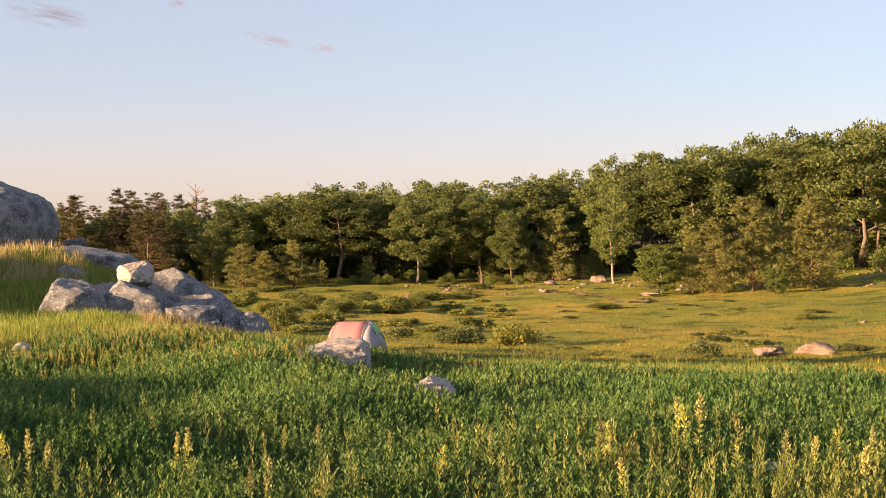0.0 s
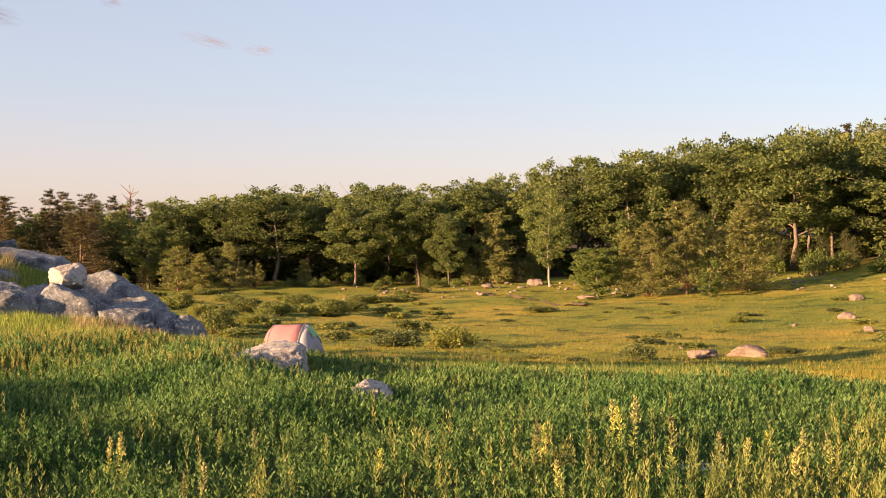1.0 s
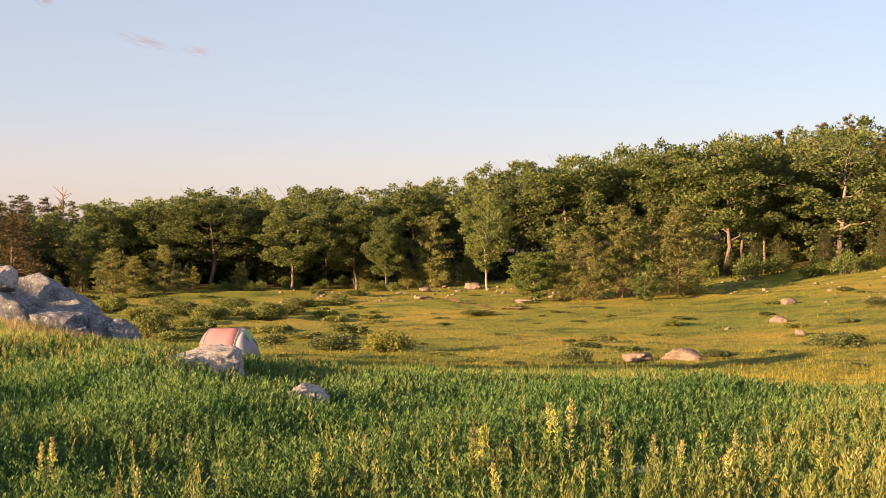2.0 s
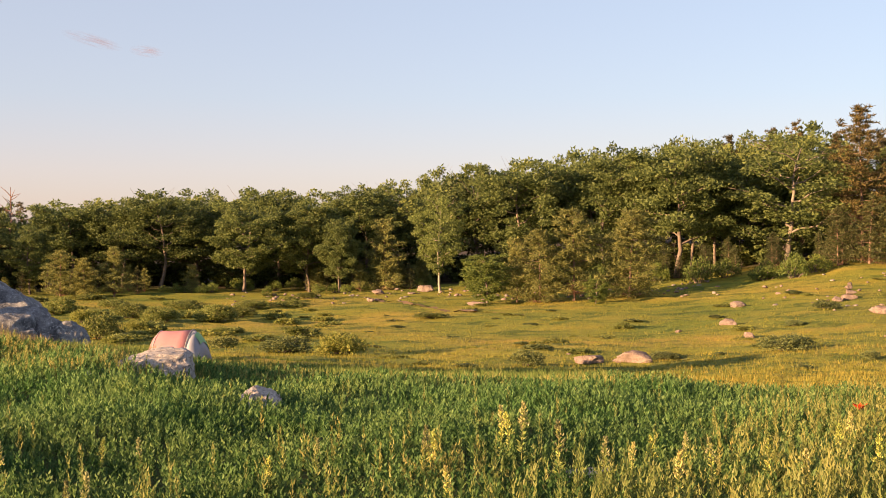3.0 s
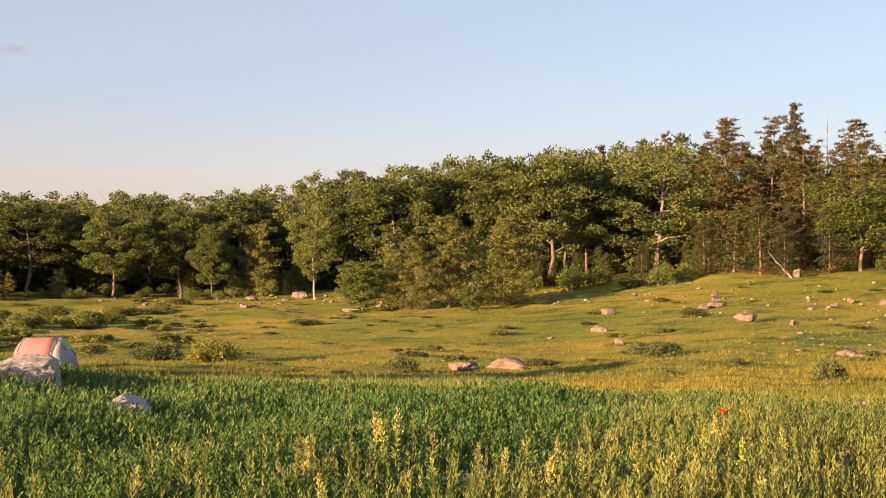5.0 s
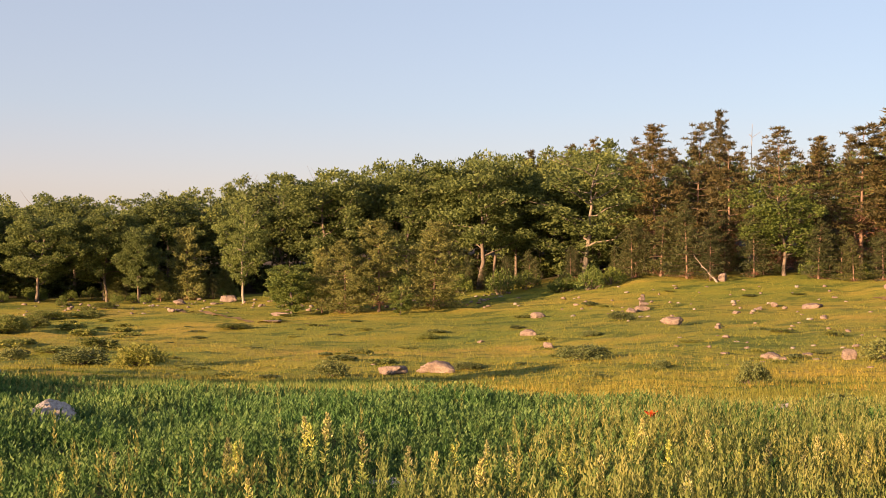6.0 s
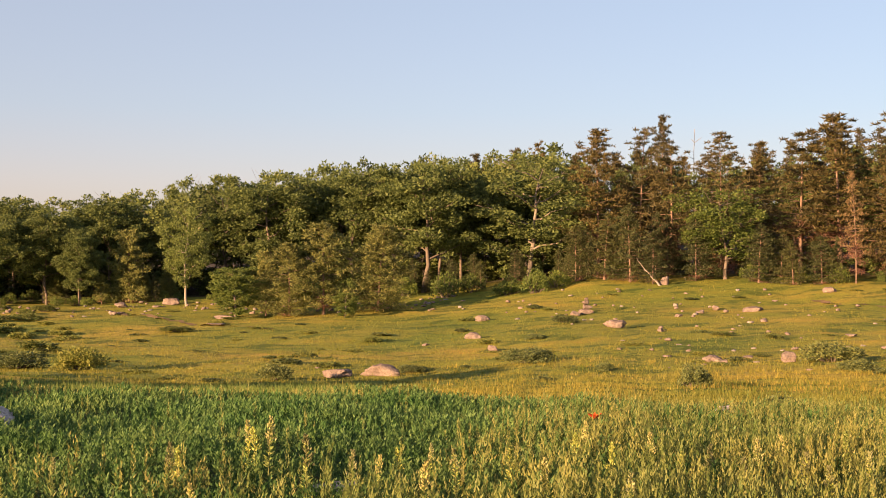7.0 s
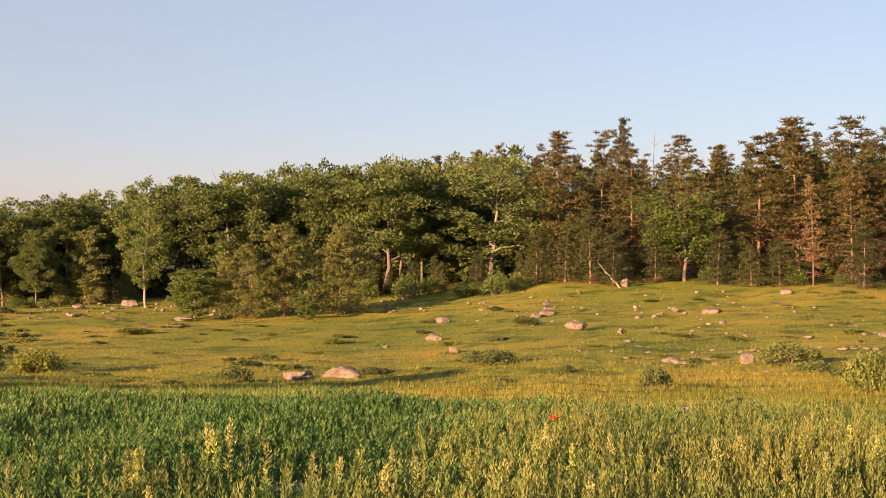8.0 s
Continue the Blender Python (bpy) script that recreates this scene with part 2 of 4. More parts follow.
def ground(x, y):
    """Height of the ground, for numbers or arrays."""
    x, y = np.broadcast_arrays(np.asarray(x, float), np.asarray(y, float))
    shape = x.shape
    x, y = x.ravel(), y.ravel()
    r = np.hypot(x, y)
    b = np.degrees(np.arctan2(-x, y))
    i, u, h, slope = blend_rows(RANGES, TABLE, np.minimum(r, 260.0))
    h00, h10, h01, h11 = 2 * u**3 - 3 * u**2 + 1, u**3 - 2 * u**2 + u, -2 * u**3 + 3 * u**2, u**3 - u**2
    column = (h00[:, None] * TABLE[i] + (h10 * h)[:, None] * slope[i] + h01[:, None] * TABLE[i + 1] + (h11 * h)[:, None] * slope[i + 1])
    j = np.clip(np.searchsorted(BEARINGS, b, side="right") - 1, 0, len(BEARINGS) - 2)
    w = (b - BEARINGS[j]) / (BEARINGS[j + 1] - BEARINGS[j])
    w = w * w * (3 - 2 * w) * 0.5 + w * 0.5
    k = np.arange(len(r))
    z = column[k, j] * (1 - w) + column[k, j + 1] * w
    far = np.clip((r - 260) / 1500, 0, 1)
    z = z * (1 - far) + 6 * far
    near = np.clip(r / 12, 0, 1)
    wide = np.clip((r - 35) / 30, 0, 1)
    z += near * (0.05 * np.sin(1.3 * x + 0.7 * y) + 0.04 * np.sin(0.9 * y - 1.7 * x + 1) + 0.03 * np.sin(2.7 * x + 2.1 * y + 2))
    z += wide * (0.08 * np.sin(0.21 * x + 0.17 * y) + 0.07 * np.sin(0.37 * y - 0.29 * x + 2) + 0.05 * np.sin(0.8 * x + 1.1 * y) + 0.04 * np.sin(1.9 * x - 1.6 * y))
    z += 1.15 * np.clip((r - 108) / 26, 0, 1) ** 2 * (3 - 2 * np.clip((r - 108) / 26, 0, 1)) * np.exp(-(((b + 33) / 11.5) ** 4))  # bank at the foot of the pines
    for kx, ky, kz, kw in KNOLLS:
        z += kz * np.exp(-(((x - kx) / kw) ** 2 + ((y - ky) / kw) ** 2))
    along, across = SUNWARD[0] * x + SUNWARD[1] * y, SUNWARD[0] * y - SUNWARD[1] * x
    # added shade casters, outside the view
    for ra, rc, rz, wa, wc in SHADE_RIDGES:
        z += rz * np.exp(-(((along - ra) / wa) ** 4) - ((across - rc) / wc) ** 6)
    return z.reshape(shape) if shape else float(z[0])


# ---- places, read off the plan ----
# bearing, distance, width, height
VALLEY_BOULDERS = [
    (-17.04, 55.0, 1.8, 0.67),
    (-15.03, 55.4, 1.4, 0.47),
    (-21.43, 82.4, 1.16, 0.62),
    (-21.88, 100.5, 1.32, 0.56),
    (-28.13, 88.5, 1.74, 0.7),
    (-30.37, 126.1, 1.06, 1.06),
    (-26.24, 101.5, 0.86, 0.48),
    (-34.38, 105.8, 1.78, 0.59),
    (-32.74, 106.8, 0.7, 0.45),
    (-32.01, 102.6, 0.67, 0.34),
    (-31.05, 99.5, 0.75, 0.33),
    (-30.21, 84.4, 0.47, 0.28),
    (-32.59, 59.3, 1.0, 0.47),
    (-35.98, 56.9, 0.69, 0.59),
    (-34.16, 61.6, 0.58, 0.17),
    (-37.75, 121.3, 1.36, 0.68),
    (-19.19, 80.7, 0.53, 0.23),
    (-22.38, 71.4, 0.67, 0.4),
]
UPPER_BOULDERS = [
    (-38.67, 79.4, 0.89, 0.26),
    (-38.55, 69.4, 0.58, 0.23),
    (-40.18, 69.4, 0.71, 0.26),
    (-40.66, 69.0, 0.52, 0.19),
    (-41.18, 69.1, 0.58, 0.26),
    (-41.61, 69.0, 0.52, 0.29),
    (-41.85, 81.9, 0.69, 0.61),
    (-7.32, 128.9, 2.05, 1.57),
    (-5.09, 125.3, 1.53, 1.06),
    (-6.27, 133.4, 1.0, 1.25),
    (-9.74, 111.4, 2.09, 0.73),
    (-6.7, 125.9, 1.18, 0.47),
    (-9.36, 101.9, 1.72, 0.38),
    (-30.58, 74.6, 0.56, 0.31),
    (-30.53, 60.6, 0.51, 0.17),
    (-14.1, 59.9, 0.34, 0.17),
    (-36.89, 51.3, 0.34, 0.12),
    (-35.37, 115.9, 0.65, 0.27),
]
CARPET_BOULDERS = [
    (4.87, 18.3, 0.96, 0.45),
    (0.42, 14.4, 0.44, 0.27),
    (3.68, 15.3, 0.17, 0.1),
    (8.31, 16.3, 0.24, 0.11),
    (19.26, 20.7, 0.35, 0.14),
    (-33.37, 18.6, 0.5, 0.32),
    (-38.91, 18.7, 0.39, 0.12),
    (-23.88, 11.2, 0.31, 0.05),
    (-15.15, 9.1, 0.32, 0.08),
    (-31.06, 15.1, 0.25, 0.08),
    (-40.97, 22.1, 0.31, 0.1),
]
DARK_SHRUBS = [
    (-3.39, 61.3, 2.76, 0.92),
    (-0.69, 62.8, 2.82, 0.65),
    (2.18, 70.7, 1.85, 0.53),
    (-12.11, 52.3, 1.62, 0.54),
    (-24.04, 58.0, 2.72, 0.6),
    (-27.64, 51.6, 0.82, 0.29),
    (-31.79, 36.9, 1.04, 0.59),
    (-35.81, 19.9, 1.0, 0.3),
    (-41.33, 36.5, 1.64, 0.96),
    (-37.93, 56.1, 2.89, 0.68),
    (-38.91, 50.4, 1.65, 0.38),
    (-25.76, 94.1, 2.2, 0.53),
    (-18.56, 58.0, 1.63, 0.33),
    (-24.43, 79.7, 1.49, 0.34),
]
MEADOW_BUSHES = [
    (7.63, 83.1, 3.11, 1.95),
    (9.45, 105.8, 2.97, 1.49),
    (6.42, 101.5, 3.33, 1.43),
    (4.97, 94.7, 3.55, 1.42),
    (3.89, 110.8, 3.63, 0.93),
    (2.56, 96.1, 3.6, 1.53),
    (1.35, 101.5, 2.85, 0.95),
    (0.68, 110.7, 4.15, 0.83),
    (-0.93, 112.9, 3.7, 0.74),
    (6.03, 87.4, 2.46, 0.98),
    (8.4, 97.7, 2.29, 1.19),
    (2.3, 81.4, 1.52, 0.61),
    (7.08, 113.7, 3.19, 0.85),
    (-1.74, 119.9, 2.81, 0.67),
    (9.72, 85.2, 1.6, 1.04),
    (-16.68, 83.6, 1.57, 0.55),
    (-7.59, 95.3, 3.12, 0.45),
]
# bearing, distance, height, crown width
EDGE_PINES = [
    (-5.45, 132, 7.6, 4.4),
    (-11.67, 114, 5.4, 3.4),
    (-12.77, 112, 5.9, 5.0),
    (-14.37, 113, 7.6, 6.1),
    (-16.94, 114, 7.1, 6.6),
    (9.43, 128, 4.9, 4.0),
    (8.39, 127, 3.9, 3.3),
    (7.07, 128, 5.1, 3.8),
    (-26.29, 130, 6.0, 4.3),
    (-28.81, 128, 7.9, 5.4),
    (-27.62, 130, 7.0, 6.1),
    (-29.87, 127, 5.3, 4.2),
    (-34.66, 128, 6.0, 4.8),
    (-37.43, 128, 5.0, 4.8),
    (-36.18, 127, 4.4, 3.6),
    (-31.83, 130, 7.1, 4.9),
    (-41.09, 128, 7.1, 4.8),
]
TALL_PINES = [
    (-27.35, 138, 18.0, 7.4),
    (-29.26, 141, 18.1, 6.3),
    (-30.73, 137, 16.0, 7.4),
    (-30.34, 152, 20.3, 4.3),
    (-32.99, 138, 17.4, 7.1),
    (-36.48, 137, 17.6, 8.7),
    (-38.22, 138, 19.3, 10.3),
    (-40.78, 139, 19.5, 9.1),
    (-42.16, 138, 18.3, 7.8),
    (-21.47, 160, 17.3, 4.5),
    (-23.34, 158, 17.1, 4.4),
    (-24.42, 158, 17.9, 4.4),
    (-34.66, 150, 16.5, 6.3),
    (13.68, 138, 9.7, 5.2),
    (15.11, 142, 10.4, 4.7),
    (17.04, 140, 9.4, 5.2),
    (14.44, 146, 10.1, 4.8),
    (12.28, 150, 10.1, 4.9),
    (13.75, 131, 7.3, 6.1),
    (18.74, 142, 8.9, 4.7),
    (-43.68, 138, 19.7, 7.8),
]
EDGE_OAKS = [
    (-3.26, 131, 8.3, 3.9),
    (-1.83, 134, 9.9, 6.3),
    (-10.25, 112, 5.5, 4.8),
    (-15.35, 109, 2.7, 2.0),
    (-24.02, 138, 14.4, 13.2),
    (-19.06, 138, 16.0, 11.0),
    (-20.8, 143, 14.3, 7.4),
    (-15.74, 144, 14.9, 10.1),
    (-11.98, 142, 14.0, 10.0),
    (-33.17, 131, 10.2, 8.3),
    (-40.56, 133, 12.9, 6.2),
    (4.95, 136, 10.8, 8.9),
    (1.26, 132, 9.7, 7.1),
    (3.35, 140, 10.9, 7.9),
    (-1.75, 135, 9.8, 7.0),
    (-3.35, 131, 6.4, 3.7),
    (-0.41, 142, 11.3, 8.0),
    (6.67, 140, 9.8, 7.2),
    (10.73, 133, 7.3, 4.4),
    (8.91, 142, 10.1, 8.0),
    (-4.59, 144, 11.6, 8.1),
    (-17.6, 150, 14.7, 8.4),
]
BIRCHES = [
    (-8.03, 127, 10.5, 5.7),
]
# bearing, distance, height
GOLDENRODS = [(-11.83, 8.7, 0.6), (-11.31, 8.9, 0.5), (-13.6, 7.6, 0.6), (-15.6, 7.7, 0.5), (-7.25, 7.9, 0.5), (-7.65, 8.2, 0.45), (-10.92, 9.2, 0.5), (12.11, 8.2, 0.45), (12.63, 8.3, 0.4), (7.69, 9.2, 0.4), (5.97, 9.1, 0.4), (19.07, 8.1, 0.45), (18.31, 8.0, 0.4), (20.14, 8.2, 0.4), (8.5, 6.7, 0.45), (9.29, 6.8, 0.4), (-19.13, 6.9, 0.5), (0.1, 7.7, 0.4), (-8.28, 7.1, 0.4), (-2.19, 8.4, 0.35), (-26.77, 9.6, 0.5), (-26.19, 9.4, 0.45), (-24.73, 7.4, 0.45), (-20.72, 7.9, 0.45)]
MORE_GOLDENRODS = [(-19.38, 8.8, 0.4), (-27.92, 7.8, 0.5), (-29.89, 9.2, 0.5), (-34.67, 9.1, 0.5), (-35.68, 9.7, 0.45), (-38.42, 9.7, 0.5), (-40.37, 10.2, 0.5), (-41.56, 9.2, 0.5), (-32.36, 8.8, 0.5), (-31.07, 8.8, 0.45), (-36.69, 8.7, 0.5), (-39.4, 8.7, 0.5), (-33.91, 8.7, 0.45), (-18.05, 8.1, 0.45), (-16.99, 8.2, 0.4), (-37.81, 7.6, 0.5), (-28.71, 7.0, 0.45), (-23.12, 8.1, 0.45)]
# how high the wood stands above the level, in degrees, by bearing
SKYLINE = [(-41.6, 7.22), (-37.9, 7.09), (-34.1, 6.15), (-30.2, 6.47), (-27.6, 6.49), (-24.9, 6.01), (-19.6, 5.48), (-16.9, 5.31), (-11.6, 4.61), (-8.5, 4.36), (-7.8, 4.13), (-5.8, 3.54), (-1.8, 3.22), (1.1, 3.26), (5.9, 3.04), (10.2, 2.54), (13.6, 2.51), (17.0, 2.31), (19.9, 1.94)]


# ---- building helpers ----
def spot(bearing, distance, sink=0.0):
    """The place on the ground at a bearing and distance."""
    x, y = -math.sin(radians(bearing)) * distance, math.cos(radians(bearing)) * distance
    return Vector((x, y, ground(x, y) - sink))


def mesh_of(name, verts, faces, mat, smooth=False):
    """A mesh from arrays; faces all of one size."""
    verts, faces = np.asarray(verts, np.float32), np.asarray(faces, np.int32)
    me = bpy.data.meshes.new(name)
    k = faces.shape[1]
    me.vertices.add(len(verts))
    me.vertices.foreach_set("co", verts.ravel())
    me.loops.add(faces.size)
    me.loops.foreach_set("vertex_index", faces.ravel())
    me.polygons.add(len(faces))
    me.polygons.foreach_set("loop_start", np.arange(0, faces.size, k, dtype=np.int32))
    me.polygons.foreach_set("loop_total", np.full(len(faces), k, np.int32))
    if smooth:
        me.polygons.foreach_set("use_smooth", np.ones(len(faces), bool))
    me.materials.append(mat)
    me.update(calc_edges=True)
    return me


def part(name, me, parent, label="", kind=""):
    ob = new(name, me)
    ob.parent = parent
    return tagged(ob, label, kind=kind)


def tubes(paths, sides=5):
    """Tapered tubes along paths, each a list of (point, radius)."""
    V, Fc = [], []
    for path in paths:
        pts = np.array([p for p, _ in path], float)
        rad = np.array([q for _, q in path], float)
        along = np.gradient(pts, axis=0)
        along /= np.linalg.norm(along, axis=1)[:, None] + 1e-9
        side = np.cross(along, (0.31, 0.17, 0.93) if abs(along[0, 2]) < 0.9 else (1.0, 0.1, 0.0))
        side /= np.linalg.norm(side, axis=1)[:, None] + 1e-9
        up = np.cross(along, side)
        a = np.linspace(0, 2 * np.pi, sides, endpoint=False)
        ring = pts[:, None] + rad[:, None, None] * (np.cos(a)[None, :, None] * side[:, None] + np.sin(a)[None, :, None] * up[:, None])
        base = sum(len(v) for v in V)
        V.append(ring.reshape(-1, 3))
        for i in range(len(path) - 1):
            for s in range(sides):
                q = (s + 1) % sides
                Fc.append((base + i * sides + s, base + i * sides + q, base + (i + 1) * sides + q, base + (i + 1) * sides + s))
    return np.concatenate(V), Fc


def leaves(centres, directions, length, width, rng, droop=0.0):
    """Pointed leaves: one kite each, from its centre's base along its direction."""
    n = len(centres)
    d = directions / (np.linalg.norm(directions, axis=1)[:, None] + 1e-9)
    s = np.cross(d, rng.normal(size=(n, 3)))
    s /= np.linalg.norm(s, axis=1)[:, None] + 1e-9
    length = np.broadcast_to(length, n)[:, None]
    width = np.broadcast_to(width, n)[:, None]
    lift = np.cross(s, d) * length * 0.12
    tip = centres + d * length
    tip[:, 2] -= droop * length[:, 0]
    v = np.stack([centres, centres + d * length * 0.45 + s * width * 0.5 + lift, tip, centres + d * length * 0.45 - s * width * 0.5 + lift], 1).reshape(-1, 3)
    return v, np.arange(n * 4).reshape(n, 4)


def slivers(centres, directions, length, width, rng):
    """The smallest leaves and blades: one pointed triangle each."""
    n = len(centres)
    d = directions / (np.linalg.norm(directions, axis=1)[:, None] + 1e-9)
    s = np.cross(d, rng.normal(size=(n, 3)))
    s /= np.linalg.norm(s, axis=1)[:, None] + 1e-9
    length = np.broadcast_to(length, n)[:, None]
    width = np.broadcast_to(width, n)[:, None]
    v = np.stack([centres + s * width * 0.5, centres - s * width * 0.5, centres + d * length], 1).reshape(-1, 3)
    return v, np.arange(n * 3).reshape(n, 3)


def off_stones(x, y):
    """False where a stone of the near slope lies, and just before it."""
    free = np.ones(len(x), bool)
    for b, r, w, h in CARPET_BOULDERS:
        px, py = -math.sin(radians(b)) * (r - 0.35), math.cos(radians(b)) * (r - 0.35)
        free &= np.hypot(x - px, y - py) > 0.42 * w + 0.12 + 0.012 * r
    return free


def thing(name, label, category, group="", kind=""):
    return tagged(new(name), label, category, group, kind)


# ---- trees: built once for every kind, 10 m high with a crown about 6 m wide, then copied to size ----
def clump_leaves(centres, radii, count, size, rng, flat=0.6, stretch=1.0, up=0.3, wide=0.95):
    """Leaves scattered through clumps."""
    k = np.repeat(np.arange(len(centres)), count)
    off = rng.normal(size=(len(k), 3))
    off /= np.linalg.norm(off, axis=1)[:, None]
    off *= rng.uniform(0.35, 1.0, (len(k), 1)) ** 0.6
    off[:, 2] *= flat
    p = centres[k] + off * radii[k][:, None]
    d = rng.normal(size=(len(k), 3)) + off * 1.2
    d[:, 2] += up
    s = rng.uniform(0.7, 1.35, len(k)) * size
    return slivers(p, d, s * stretch * 1.15, s * wide, rng)


def broadleaf(name, label, leaf, bark, seed, bole=0.28, spread=3.0, clumps=125, per=112, size=0.17, limb_show=1.0, lean=0.3, show_limbs=True):
    rng = np.random.default_rng(seed)
    tree = thing(name, label, "tree")
    top = 9.0
    zs = np.linspace(-0.3, top, 9)
    wob = np.cumsum(rng.normal(0, 0.12, (9, 2)), axis=0) + np.outer(np.linspace(0, lean, 9), rng.normal(size=2))
    wob -= wob[0]
    trunk = [((wob[i, 0], wob[i, 1], z), 0.155 * (1 - 0.88 * max(z, 0) / top) + (0.03 if i == 0 else 0)) for i, z in enumerate(zs)]
    v, f = tubes([trunk], 7)
    part("trunk", mesh_of("trunk", v, f, bark, True), tree)
    limbs, ends = [], []
    n = 15
    for i in range(n):
        z0 = 10 * bole + (top - 10 * bole) * (i / n) ** 0.9 * 0.92
        a = i * 2.4 + rng.uniform(-0.5, 0.5)
        reach = spread * (1.05 - 0.75 * ((z0 / 10 - 0.52) / 0.5) ** 2) * rng.uniform(0.75, 1.1)
        rise = rng.uniform(0.25, 0.9) * reach * (0.5 + z0 / 10)
        b = np.array([np.interp(z0, zs, wob[:, 0]), np.interp(z0, zs, wob[:, 1]), z0])
        out_v = np.array([math.cos(a), math.sin(a), 0])
        pts = []
        for j in range(5):
            u = j / 4
            jit = rng.normal(0, 0.13, 3) * (j > 0)
            pts.append((b + out_v * reach * u + np.array([0, 0, rise * u ** 1.3]) + jit, 0.085 * limb_show * (1 - z0 / 14) * (1 - 0.8 * u)))
        limbs.append(pts)
        for u in (0.45, 0.75, 1.0):
            ends.append(b + out_v * reach * u + np.array([0, 0, rise * u ** 1.3]))
        for j in (2, 3):
            a2 = a + rng.choice((-1, 1)) * rng.uniform(0.5, 1.0)
            q = np.array(pts[j][0])
            e = q + np.array([math.cos(a2), math.sin(a2), rng.uniform(0.2, 0.7)]) * reach * 0.45
            limbs.append([(q, pts[j][1] * 0.7), ((q + e) / 2 + rng.normal(0, 0.08, 3), pts[j][1] * 0.45), (e, 0.012)])
            ends.append(e)
    if show_limbs:
        for i in range(n):
            v, f = tubes(limbs[i * 3: i * 3 + 1], 5)
            limb = part("limb", mesh_of("limb", v, f, bark, True), tree)
            for fork in limbs[i * 3 + 1: i * 3 + 3]:
                v, f = tubes([fork], 4)
                part("fork", mesh_of("fork", v, f, bark, True), limb)
    else:
        v, f = tubes(limbs[::3], 3)
        part("branchwork", mesh_of("branchwork", v, f, bark, True), tree, kind="stuff")
    ends = np.array(ends)
    pick = ends[rng.integers(0, len(ends), clumps)] + rng.normal(0, 0.32, (clumps, 3))
    pick[: len(ends)] = ends[:clumps] if len(ends) >= clumps else ends
    # the rest of the crown: smaller sprays filling an uneven dome between the limbs
    filled = np.arange(clumps) >= min(len(ends), clumps // 2)
    ball = rng.normal(size=(clumps, 3))
    ball /= np.linalg.norm(ball, axis=1)[:, None]
    ball *= rng.uniform(0.45, 1.0, (clumps, 1)) ** 0.5 * (1 + 0.16 * np.sin(3.1 * ball[:, :1] + 4.3 * ball[:, 1:2] + seed))
    mid = (10 * bole + 9.9) / 2 + 0.3
    dome = np.stack([ball[:, 0] * spread * 0.98, ball[:, 1] * spread * 0.98, mid + ball[:, 2] * (9.7 - mid)], 1)
    dome[:, :2] += np.stack([np.interp(dome[:, 2], zs, wob[:, 0]), np.interp(dome[:, 2], zs, wob[:, 1])], 1)
    pick[filled] = dome[filled]
    pick[:, 2] = np.clip(pick[:, 2], 10 * bole * 0.8, 9.8)
    rad = rng.uniform(0.5, 0.95, clumps) * (75 / clumps) ** 0.33
    v, f = clump_leaves(pick, rad, per, size, rng, flat=0.62)
    part("crown", mesh_of("crown", v, f, leaf), tree)
    return tree


